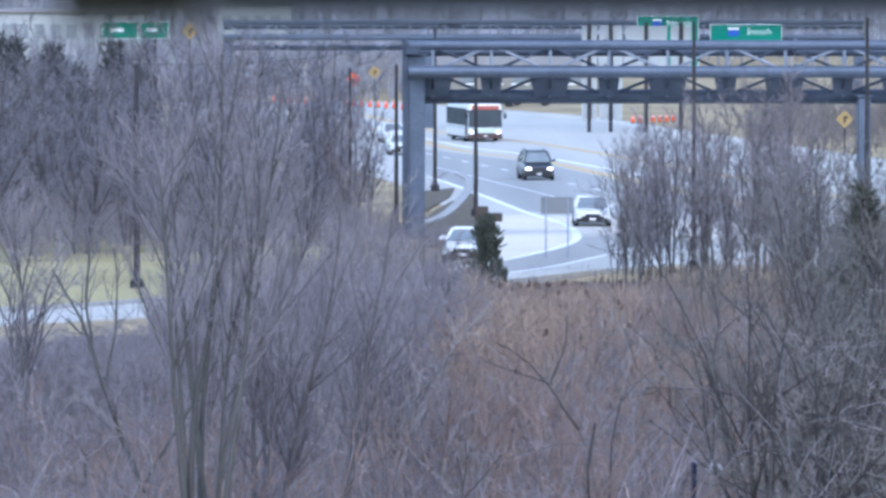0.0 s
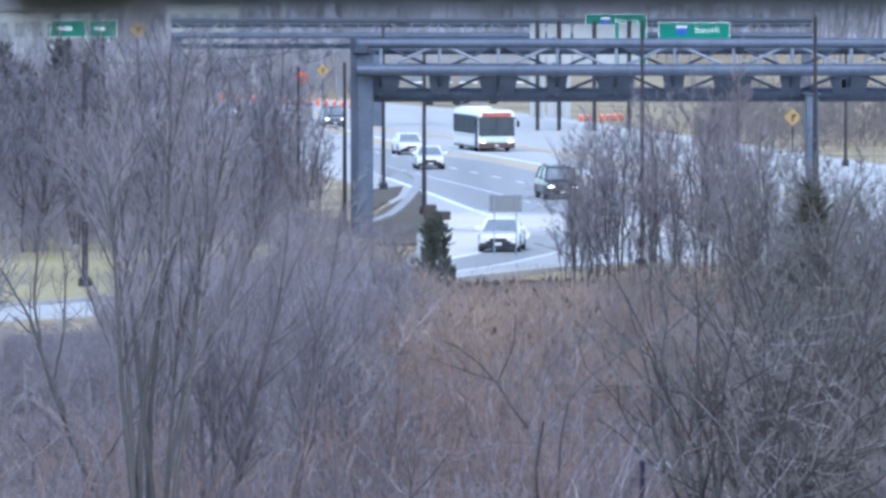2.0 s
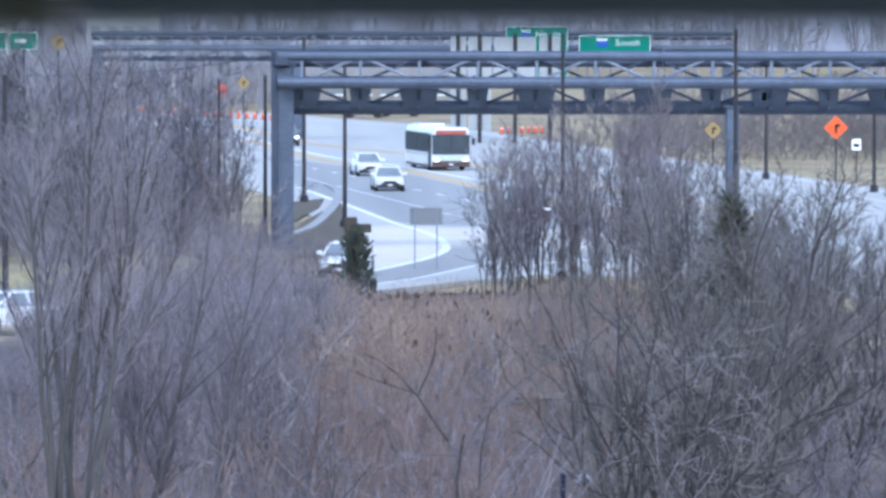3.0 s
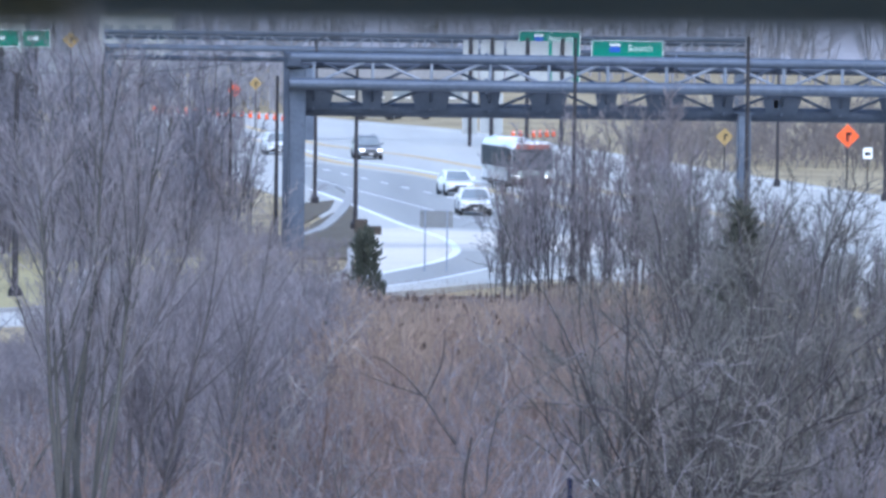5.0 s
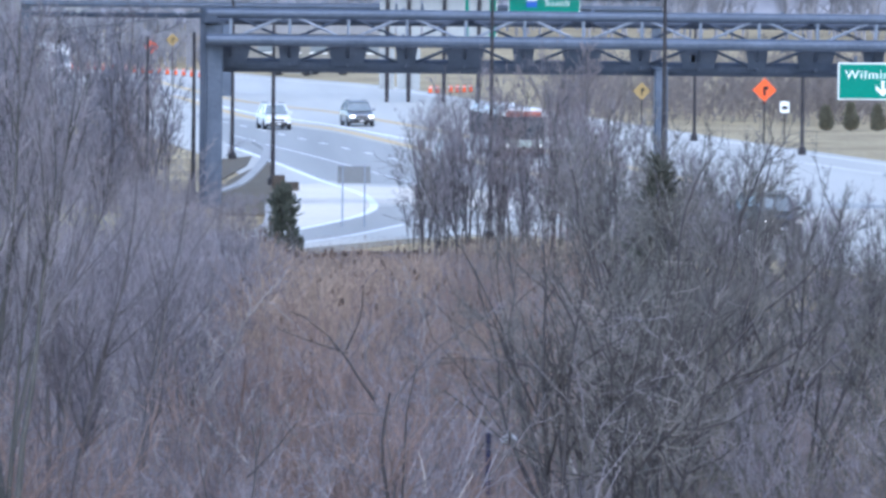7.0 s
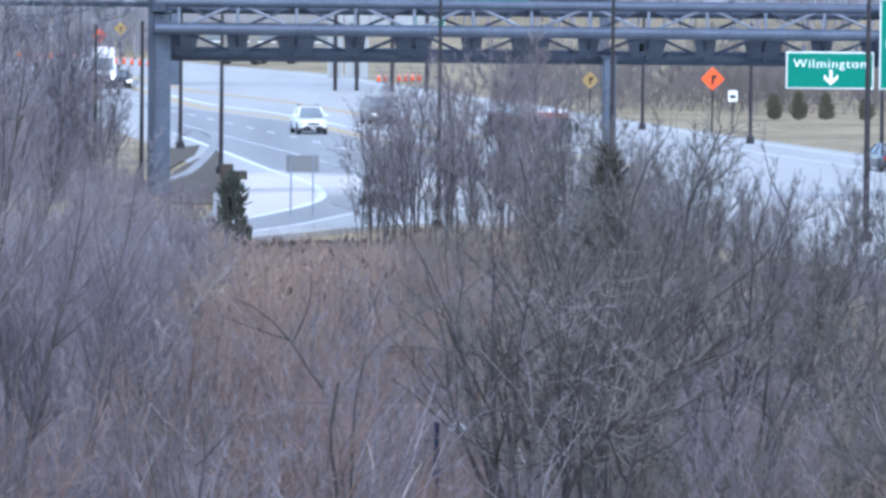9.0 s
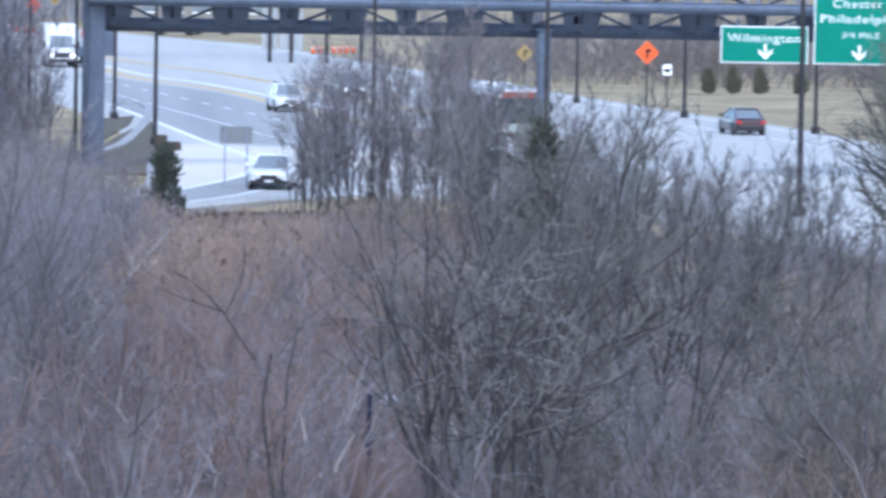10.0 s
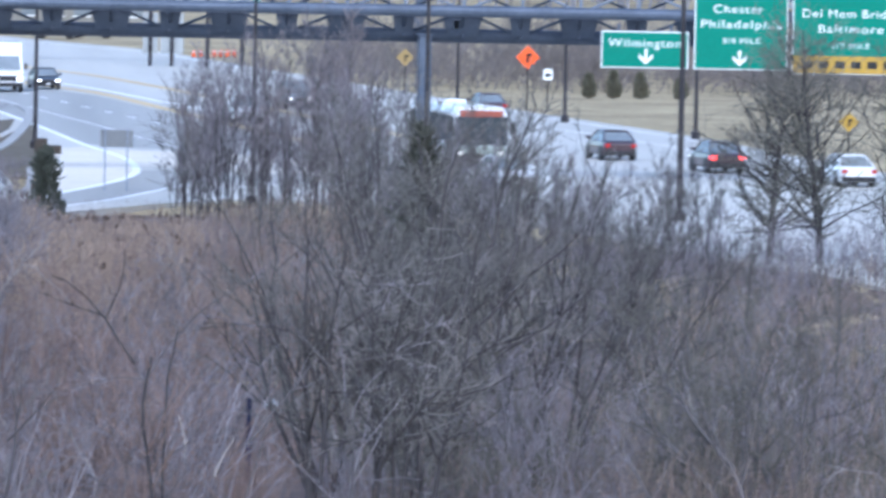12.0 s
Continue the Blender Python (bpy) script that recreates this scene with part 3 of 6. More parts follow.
for u0, u1 in ((11.26, 12.5), (12.68, 14.57), (14.8, 18.2), (18.47, 20.17)):
    s = thing("road_sign", "plain grey-white back of a road sign on dark posts", "road sign", "sign backs", m=pose((u0 + u1) / 2, 505, 0))
    hw = (u1 - u0) / 2
    part("panel", Mesh().box(-hw, hw, -0.03, 0.03, 5.15, 8.63, 0.01), SIGN_BACK, s, "pale grey sign panel")
    part("post", Mesh().box(-0.16, 0.16, -0.2, -0.04, -0.2, 8.91, 0.02), POLE, s)
    if u1 < 15:
        part("lower_panel", Mesh().box(-hw, hw, 0.0, 0.06, 1.02, 4.32, 0.01), SIGN_BACK, s, "grey lower panel")
# green signs at the other end
for u0, u1, v0, v1 in ((-27.4, -24.5, 7.61, 9.0), (-24.3, -22.04, 7.61, 9.0)):
    s, hw, h = guide_sign("guide_sign", "small distant green sign half hidden by bare trees", u0, u1, v0, v1, 500.0, "distant guide signs")
    part("post", Mesh().box(-0.12, 0.12, 0.05, 0.25, -v0 - 0.3, 0.2, 0.02), POLE, s)
    part("legend_bar", Mesh().box(-hw * 0.6, hw * 0.2, -0.066, -0.052, h * 0.4, h * 0.62), SIGN_WHITE, s)


# ---------------------------------------------------------------- poles and small signs
def light_pole(x, y, top, r=0.13, arm=0.0):
    p = thing("light_pole", "slender dark steel lighting pole", "pole", "lighting poles", m=pose(x, y, relief(x, y) if y < 262 else 0.0))
    part("shaft", Mesh().tube([(0, 0, -0.3), (0, 0, top * 0.5), (0, 0, top)], [r, r * 0.8, r * 0.6], 8), POLE, p)
    part("base", Mesh().tube([(0, 0, -0.3), (0, 0, 0.35), (0, 0, 0.5)], [r * 2.0, r * 2.0, r * 1.1], 8), POLE, p)
    if arm:
        part("arm", Mesh().tube([(0, 0, top - 0.1), (arm * 0.6, 0, top + 0.25), (arm, 0, top + 0.2)], [r * 0.5] * 3, 6), POLE, p)
        part("lamp_head", Mesh().box(arm - 0.1, arm + 0.6, -0.16, 0.16, top + 0.12, top + 0.26, 0.04), POLE, p)
    return p


light_pole(-11.64, 236, 8.6, 0.14)
light_pole(-4.48, 300, 7.6, 0.1)
light_pole(-2.19, 292, 7.9, 0.12)
light_pole(-0.45, 352, 9.3, 0.13, 0.8)
light_pole(1.65, 312, 8.2, 0.13)
light_pole(10.3, 255, 10.2, 0.11)
light_pole(17.06, 250, 10.3, 0.12)
light_pole(26.84, 245, 10.4, 0.14)
light_pole(38.61, 345, 6.5, 0.13)
light_pole(33.71, 372, 7.2, 0.13)
light_pole(29.26, 400, 7.5, 0.12)
cable = Mesh()
p0, p1 = Vector((-11.62, 236, 8.55)), Vector((-1.5, 285, 9.0))
cable.tube([p0.lerp(p1, i / 14) - Vector((0, 0, 0.35 * 4 * (i / 14) * (1 - i / 14))) for i in range(15)], 0.02, 4)
solid("overhead_cable", cable, TURF_WIRE, "thin black cable between a pole and the gantry", "cable")

# rectangular board on two posts, seen from behind
b = thing("board_sign", "blank grey back of a rectangular sign on two thin posts", "road sign", m=pose(4.83, 264, 0.0))
part("panel", Mesh().box(4.16 - 4.83, 5.55 - 4.83, -0.03, 0.03, 1.87, 2.59, 0.01), PANEL_GREY, b)
for u in (4.37, 5.31):
    part("post", Mesh().box(u - 4.83 - 0.03, u - 4.83 + 0.03, -0.08, -0.031, -0.3, 2.64, 0.01), STEEL_LIGHT, b)


def diamond(x, y, zc, half, face, label, group):
    d = thing("warning_sign", label, "road sign", group, m=pose(x, y, 0))
    m = Mesh()
    m.loft([[(px * half, yy, zc + pz * half) for px, pz in ((0, 1), (1, 0), (0, -1), (-1, 0))] for yy in (-0.05, -0.02)])
    part("panel", m, face, d)
    part("post", Mesh().box(-0.05, 0.05, -0.015, 0.05, -0.2, zc + half * 0.7, 0.01), POLE, d)
    part("symbol", Mesh().box(-half * 0.1, half * 0.1, -0.062, -0.05, zc - half * 0.45, zc + half * 0.3).box(-half * 0.05, half * 0.35, -0.062, -0.05, zc + half * 0.05, zc + half * 0.3), BLACK, d, "black symbol")
    return d


diamond(33.77, 400, 3.32, 0.78, ORANGE, "orange diamond work-zone sign with a black symbol", "warning signs")
diamond(27.78, 430, 2.57, 0.62, SIGN_YELLOW_DULL, "dull yellow diamond warning sign on a thin post", "warning signs")
diamond(45.16, 330, 1.54, 0.55, SIGN_YELLOW, "yellow diamond warning sign on a thin post", "warning signs")
diamond(-20.57, 505, 8.2, 0.7, SIGN_YELLOW_DULL, "dull yellow diamond warning sign on a tall post", "warning signs")
diamond(-6.17, 560, 4.18, 0.6, SIGN_YELLOW_DULL, "dull yellow diamond warning sign on a thin post", "warning signs")
diamond(-7.76, 540, 3.84, 0.6, ORANGE, "orange diamond work-zone sign on a thin post", "warning signs")
w = thing("regulatory_sign", "small white square sign on a post in the verge", "road sign", m=pose(34.65, 395, 0))
part("panel", Mesh().box(-0.3, 0.3, -0.04, -0.015, 1.98, 2.7, 0.006), SIGN_WHITE, w)
part("post", Mesh().box(-0.04, 0.04, -0.014, 0.04, -0.2, 2.62, 0.006), POLE, w)
part("legend_bar", Mesh().box(-0.18, 0.18, -0.05, -0.04, 2.19, 2.41), BLACK, w)


def barrel(x, y):
    d = thing("traffic_barrel", "orange and white striped work-zone barrel", "traffic barrel", "traffic barrels", m=pose(x, y, relief(x, y) if y > 640 else 0))
    part("drum", Mesh().tube([(0, 0, 0.0), (0, 0, 0.5), (0, 0, 1.0), (0, 0, 1.05)], [0.32, 0.29, 0.25, 0.2], 10), ORANGE, d)
    part("base", Mesh().tube([(0, 0, 0), (0, 0, 0.1)], [0.42, 0.4], 10), RUBBER, d)
    for z in (0.45, 0.78):
        part("stripe", Mesh().tube([(0, 0, z), (0, 0, z + 0.13)], [0.31 - z * 0.05, 0.305 - z * 0.05], 10), SIGN_WHITE, d)
    return d


first = barrel(-17.35, 640)
first.matrix_basis = pose(-17.35, 640, 0) @ Matrix.Scale(0.8, 4)
for i in range(1, 17):
    u = -17.35 + 0.84 * i
    copy_thing(first, pose(u, 640 - 0.9 * i - 0.085 * i * i, 0) @ Matrix.Scale(0.8, 4))
for i in range(7):
    copy_thing(first, pose(16.5 + 0.62 * i, 540 + i, 0) @ Matrix.Scale(0.75, 4))


# ---------------------------------------------------------------- vehicles
def wheel_at(parent, x, y, r, w=0.22):
    t = part("wheel", Mesh().tube([(x - w / 2, y, r), (x - w / 2 + 0.03, y, r), (x + w / 2 - 0.03, y, r), (x + w / 2, y, r)], [r * 0.9, r, r, r * 0.9], 16), RUBBER, parent, "black tyre")
    s = 1 if x > 0 else -1
    part("rim", Mesh().tube([(x + s * (w / 2 - 0.02), y, r), (x + s * (w / 2 + 0.012), y, r)], [r * 0.66, r * 0.6], 12), ALLOY, t)


def car(name, label, category, body, length, width, height, belt, hood, roof, lights, ride=0.2, origin=0.0, away=False):
    """Car with its nose towards +y. roof: y of windscreen foot, roof front, roof rear, rear glass foot, behind the nose."""
    c = thing(name, label, category, "traffic")
    o, hw = origin, width / 2
    yw, yf, yr, yb = (o - q for q in roof)
    st = [(o, 0.80, hood * 0.80, 0.42), (o - 0.12, 0.92, hood * 0.88, 0.3), (o - 0.45, 0.98, hood * 0.96, ride), (yw + 0.05, 1.0, hood * 1.0, ride), (yw - 0.25, 1.0, belt, ride),
          (yb + 0.2, 1.0, belt, ride), (yb - 0.1, 1.0, belt * 0.99, ride), (o - length + 0.35, 0.98, belt * 0.97, ride), (o - length + 0.1, 0.93, belt * 0.92, 0.3), (o - length, 0.84, belt * 0.82, 0.42)]
    rings = []
    for y, k, zt, zb in st:
        w = hw * k
        rings.append([(-w * 0.9, y, zb), (w * 0.9, y, zb), (w, y, zb + 0.12), (w, y, zb + (zt - zb) * 0.62), (w * 0.93, y, zt - 0.05), (w * 0.82, y, zt), (-w * 0.82, y, zt), (-w * 0.93, y, zt - 0.05), (-w, y, zb + (zt - zb) * 0.62), (-w, y, zb + 0.12)])
    shell = part("body", Mesh().loft(rings), body, c)
    soft = shell.modifiers.new("rounded", "BEVEL")
    soft.width, soft.segments, soft.limit_method, soft.angle_limit = 0.05, 2, "ANGLE", radians(20)
    part("lower_grille", Mesh().box(-hw * 0.62, hw * 0.62, o - 0.06, o + 0.04, 0.4, 0.52, 0.03), TRIM, c, "dark lower grille")
    if height > 1.65:
        for s in (-1, 1):
            part("roof_rail", Mesh().tube([(s * hw * 0.62, o - roof[1] - 0.1, height), (s * hw * 0.62, o - roof[1] - 0.3, height + 0.07), (s * hw * 0.62, o - roof[2] + 0.3, height + 0.07), (s * hw * 0.62, o - roof[2] + 0.1, height)], 0.025, 5), TRIM, c)
    for s in (-1, 1):
        for yy in (o - 0.85, o - length + 0.85):
            part("wheel_arch", Mesh().tube([(s * (hw - 0.12), yy, 0.36), (s * (hw + 0.005), yy, 0.36)], 0.41, 14), TRIM, c)
    wb, wr = hw * 0.9, hw * 0.68
    zr = height - 0.05
    # glasshouse: four panes on sloping pillars, and a roof skin
    lo = [(-wb, yw, belt - 0.02), (wb, yw, belt - 0.02), (wb, yb, belt - 0.02), (-wb, yb, belt - 0.02)]
    hi = [(-wr, yf, zr), (wr, yf, zr), (wr, yr, zr), (-wr, yr, zr)]
    for nm, i, j in (("windscreen", 0, 1), ("side_window", 1, 2), ("rear_window", 2, 3), ("side_window", 3, 0)):
        a, b, d, e = (Vector(q) for q in (lo[i], lo[j], hi[j], hi[i]))
        nrm = (b - a).cross(e - a).normalized()
        part(nm, Mesh().add([tuple(q) for q in (a, b, d, e)] + [tuple(q - nrm * -0.03) for q in (a, b, d, e)], [(0, 1, 2, 3), (7, 6, 5, 4), (0, 4, 5, 1), (1, 5, 6, 2), (2, 6, 7, 3), (3, 7, 4, 0)]), GLASS, c, "glass with the sky's reflection put into its colour")
    for a, b in zip(lo, hi):
        part("pillar", Mesh().tube([a, b], 0.06, 6), body, c)
    for s in (-1, 1):
        ym = (yf + yr) / 2
        part("pillar", Mesh().tube([(s * wb, ym, belt), (s * wr, ym, zr)], 0.05, 6), body, c)
    rf = []
    for k, z in ((1.0, zr - 0.03), (1.02, zr + 0.01), (0.9, height)):
        my = (yf + yr) / 2
        hy = (yf - yr) / 2 + 0.1
        rf.append([(-wr * k, my + hy * k, z), (wr * k, my + hy * k, z), (wr * k, my - hy * k, z), (-wr * k, my - hy * k, z)])
    part("roof", Mesh().loft(rf), body, c)
    for s in (-1, 1):
        part("headlight", Mesh().box(s * hw * 0.7 - 0.17, s * hw * 0.7 + 0.17, o - 0.1, o + 0.02, hood * 0.62, hood * 0.62 + 0.16, 0.03), LAMP_ON if lights else LAMP_OFF, c, "lit headlight" if lights else "clear headlight")
        part("tail_light", Mesh().box(s * hw * 0.76 - 0.13, s * hw * 0.76 + 0.13, o - length - 0.02, o - length + 0.1, belt * 0.66, belt * 0.66 + 0.2, 0.02), BRAKE if away and lights else TAIL, c, "red tail light")
        part("mirror", Mesh().box(s * (hw + 0.1) - 0.1, s * (hw + 0.1) + 0.1, yw - 0.35, yw - 0.2, belt, belt + 0.16, 0.03), body, c)
        wheel_at(c, s * (hw - 0.12), o - 0.85, 0.33)
        wheel_at(c, s * (hw - 0.12), o - length + 0.85, 0.33)
    part("grille", Mesh().box(-hw * 0.42, hw * 0.42, o - 0.05, o + 0.025, hood * 0.6, hood * 0.74, 0.02), TRIM, c)
    part("front_bumper", Mesh().box(-hw * 0.9, hw * 0.9, o - 0.2, o + 0.05, 0.22, 0.42, 0.05), TRIM, c)
    part("rear_bumper", Mesh().box(-hw * 0.9, hw * 0.9, o - length - 0.05, o - length + 0.2, 0.25, 0.5, 0.05), TRIM, c)
    part("number_plate", Mesh().box(-0.15, 0.15, o + 0.045, o + 0.06, 0.34, 0.44), PLATE, c)
    return c


SILVER = paint("silver_car_paint", (0.42, 0.43, 0.45), (0.52, 0.53, 0.55), 0.3, 1.0, 10, metal=0.3, coat=0.6)
WHITE_CAR = paint("white_car_paint", (0.75, 0.76, 0.78), (0.84, 0.85, 0.86), 0.3, 1.0, 10, coat=0.6)
DARK_CAR = paint("dark_blue_car_paint", (0.035, 0.04, 0.05), (0.06, 0.065, 0.08), 0.3, 1.0, 10, metal=0.2, coat=0.6)
MAROON = paint("dark_maroon_car_paint", (0.055, 0.036, 0.042), (0.085, 0.055, 0.062), 0.3, 1.0, 10, metal=0.2, coat=0.6)
GREY_CAR = paint("grey_car_paint", (0.2, 0.21, 0.23), (0.28, 0.29, 0.31), 0.3, 1.0, 10, metal=0.3, coat=0.6)

SEDAN_ROOF = (1.15, 1.95, 3.3, 4.1)
SUV_ROOF = (1.15, 1.75, 4.2, 4.55)
sedan = car("sedan", "white four-door sedan with a dark grille on the slip road", "car", WHITE_CAR, 4.7, 1.8, 1.45, 0.95, 0.86, SEDAN_ROOF, False)
saloon = car("sedan", "white four-door sedan on the slip road", "car", WHITE_CAR, 4.7, 1.78, 1.44, 0.95, 0.86, SEDAN_ROOF, False)
dark_suv = car("suv", "dark blue sport utility vehicle with lit headlights", "car", DARK_CAR, 4.7, 1.86, 1.75, 1.1, 1.0, SUV_ROOF, True, 0.25)
white_sedan = car("sedan", "white four-door sedan with a dark lower grille", "car", WHITE_CAR, 4.8, 1.82, 1.47, 0.96, 0.87, SEDAN_ROOF, False)
estate = car("sedan", "white sedan with a dark windscreen and grille", "car", WHITE_CAR, 4.6, 1.78, 1.5, 0.98, 0.88, SEDAN_ROOF, False)
dark_crossover = car("suv", "dark grey crossover with lit headlights and sky reflection coloured into its windscreen", "car", GREY_CAR, 4.6, 1.84, 1.7, 1.08, 0.98, SUV_ROOF, True, 0.24)
white_suv = car("suv", "white sport utility vehicle with a dark lower grille", "car", WHITE_CAR, 4.6, 1.84, 1.7, 1.08, 0.98, SUV_ROOF, False, 0.24)
black_car = car("sedan", "black sedan with lit headlights", "car", DARK_CAR, 4.7, 1.82, 1.45, 0.95, 0.86, SEDAN_ROOF, True)
away_a = car("sedan", "dark maroon sedan seen from behind", "car", MAROON, 4.7, 1.8, 1.46, 0.95, 0.86, SEDAN_ROOF, False, origin=4.7, away=True)
away_b = car("suv", "dark brown-grey car seen from behind", "car", MAROON, 4.6, 1.78, 1.5, 1.0, 0.92, SEDAN_ROOF, False, 0.24, origin=4.6, away=True)
away_c = car("suv", "dark maroon car with red brake lights lit", "car", MAROON, 4.6, 1.82, 1.5, 1.0, 0.92, SEDAN_ROOF, True, 0.24, origin=4.6, away=True)
away_d = car("sedan", "white sedan seen from behind", "car", WHITE_CAR, 4.7, 1.8, 1.45, 0.95, 0.86, SEDAN_ROOF, False, origin=4.7, away=True)


BUS_GREEN = paint("pale_green_bus_paint", (0.42, 0.5, 0.45), (0.5, 0.57, 0.52), 0.4, 1.0, 10, coat=0.4)
BUS_BUMPER = paint("dark_red_brown_bumper", (0.07, 0.045, 0.042), (0.1, 0.065, 0.06), 0.6, 1.0, 10)


def make_bus():
    b = thing("bus", "white city bus with a black window band and amber destination display", "bus", "traffic")
    L, W, H = 11.6, 2.6, 2.95
    hw = W / 2
    ring = [(-hw, 0.32), (hw, 0.32), (hw, 1.0), (hw - 0.02, 2.6), (hw - 0.18, 2.9), (hw - 0.4, H), (-hw + 0.4, H), (-hw + 0.18, 2.9), (-hw + 0.02, 2.6), (-hw, 1.0)]
    part("body", Mesh().loft([[(x * k, y, 0.32 + (z - 0.32) * q) for x, z in ring] for y, k, q in ((0.0, 0.94, 0.985), (-0.15, 1.0, 1.0), (-L + 0.15, 1.0, 1.0), (-L, 0.95, 0.985))]), WHITE_CAR, b, "white painted body")
    part("windscreen", Mesh().box(-hw + 0.03, hw - 0.03, -0.12, 0.04, 1.08, 2.47, 0.05), BUS_GLASS, b, "large dark windscreen")
    part("destination_display", Mesh().box(-hw + 0.25, hw - 0.25, -0.05, 0.045, 2.45, 2.75, 0.03), DISPLAY, b, "amber lit destination display")
    part("front_bumper", Mesh().box(-hw + 0.02, hw - 0.02, -0.2, 0.12, 0.26, 0.66, 0.06), BUS_BUMPER, b)
    part("front_panel", Mesh().box(-hw + 0.1, hw - 0.1, -0.06, 0.035, 0.66, 1.06, 0.03), BUS_GREEN, b, "grey-green front panel")
    part("windscreen_pillar", Mesh().box(-0.03, 0.03, 0.03, 0.055, 1.1, 2.44, 0.005), TRIM, b)
    for s in (-0.62, 0.62):
        part("wiper", Mesh().tube([(s, 0.07, 1.1), (s - 0.4, 0.07, 1.75)], 0.02, 5), TRIM, b)
    for s in (-1, 1):
        part("headlight", Mesh().box(s * 0.98 - 0.18, s * 0.98 + 0.18, -0.05, 0.05, 0.66, 0.84, 0.03), LAMP_ON, b, "lit headlight")
        part("mirror", Mesh().box(s * (hw + 0.2) - 0.1, s * (hw + 0.2) + 0.1, 0.1, 0.22, 1.75, 2.2, 0.03).tube([(s * hw * 0.95, 0, 2.4), (s * (hw + 0.2), 0.16, 2.2)], 0.025, 5), TRIM, b)
        for i in range(8):
            y = -1.75 - i * 1.25
            part("side_window", Mesh().box(s * hw - 0.02, s * hw + 0.015, y - 1.16, y, 1.22, 2.5, 0.01), BUS_SIDE, b, "dark side window")
        part("door" if s < 0 else "side_panel", Mesh().box(s * hw - 0.03, s * hw + 0.02, -1.6, -0.4, 0.4, 2.45, 0.02), BUS_SIDE, b)
        part("stripe", Mesh().box(s * hw - 0.01, s * hw + 0.012, -L + 0.3, -1.8, 0.98, 1.14), BUS_GREEN, b, "pale green stripe")
        part("skirt", Mesh().box(s * (hw - 0.05) - 0.06, s * (hw - 0.05) + 0.06, -L + 0.2, -0.3, 0.24, 0.4, 0.02), TRIM, b)
        wheel_at(b, s * (hw - 0.16), -2.4, 0.48, 0.3)
        wheel_at(b, s * (hw - 0.16), -L + 2.6, 0.48, 0.3)
    part("roof_unit", Mesh().box(-0.9, 0.9, -L + 0.6, -L + 3.4, H - 0.03, H + 0.1, 0.04), WHITE_CAR, b, "white roof air-conditioning unit")
    part("number_plate", Mesh().box(-0.15, 0.15, 0.1, 0.14, 0.4, 0.5), PLATE, b)
    return b


bus = make_bus()


def make_truck():
    b = thing("box_truck", "white box truck with a broad windscreen", "truck", "traffic")
    part("cab", Mesh().loft([[(x * k, y, z) for x, z in ((-1.1, 0.5), (1.1, 0.5), (1.1, zt), (-1.1, zt))] for y, k, zt in ((0.0, 0.9, 1.25), (-0.15, 1.0, 1.4), (-0.75, 1.0, 1.5), (-1.4, 0.94, 2.45), (-2.3, 0.94, 2.5))]), WHITE_CAR, b)
    a = [(-0.95, -0.74, 1.53), (0.95, -0.74, 1.53), (0.86, -1.33, 2.38), (-0.86, -1.33, 2.38)]
    part("windscreen", Mesh().loft([a, [(x, y + 0.05, z + 0.03) for x, y, z in a]]), GLASS, b, "dark windscreen")
    part("box", Mesh().box(-1.2, 1.2, -7.2, -2.45, 0.75, 3.3, 0.05), WHITE_CAR, b, "white cargo box")
    part("chassis", Mesh().box(-0.5, 0.5, -7.0, -0.4, 0.4, 0.75, 0.03), TRIM, b)
    part("front_bumper", Mesh().box(-1.05, 1.05, -0.12, 0.1, 0.38, 0.66, 0.05), TRIM, b)
    part("grille", Mesh().box(-0.6, 0.6, -0.04, 0.03, 0.75, 1.12, 0.02), TRIM, b)
    for s in (-1, 1):
        part("headlight", Mesh().box(s * 0.82 - 0.14, s * 0.82 + 0.14, -0.05, 0.04, 0.82, 1.02, 0.03), LAMP_ON, b, "lit headlight")
        part("mirror", Mesh().box(s * 1.3 - 0.09, s * 1.3 + 0.09, -1.0, -0.9, 1.55, 1.95, 0.02), TRIM, b)
        wheel_at(b, s * 0.98, -0.95, 0.42, 0.26)
        wheel_at(b, s * 0.98, -5.7, 0.42, 0.3)
    return b


truck = make_truck()

# parked vehicles on the far verge
for u, y, col, lab in ((2.95, 622, SILVER, "pale parked car on the far verge"), (6.61, 628, GREY_CAR, "grey parked car on the far verge")):
    p = car("parked_car", lab, "car", col, 4.6, 1.8, 1.5, 0.95, 0.88, SEDAN_ROOF, False)
    p.matrix_basis = pose(u, y, 0.0, 0, 0, 80)
part_wall = thing("low_building", "long low beige building with dark windows far behind the road", "building", m=pose(7.2, 690, 0.4))
part("wall", Mesh().box(-9, 9, 0, 10, -0.5, 2.9, 0.05), FACADE, part_wall)
part("roof", Mesh().box(-9.4, 9.4, -0.4, 10.4, 2.9, 5.6, 0.05), ROOF_FLAT, part_wall)
for i in range(6):
    wn_ = part("window", Mesh().box(-8.2 + i * 2.9, -6.4 + i * 2.9, -0.05, 0.05, 0.9, 2.3, 0.02), GLASS, part_wall)
    part("frame", Mesh().box(-8.3 + i * 2.9, -6.3 + i * 2.9, -0.03, 0.03, 0.75, 0.9, 0.02), SIGN_WHITE, wn_)
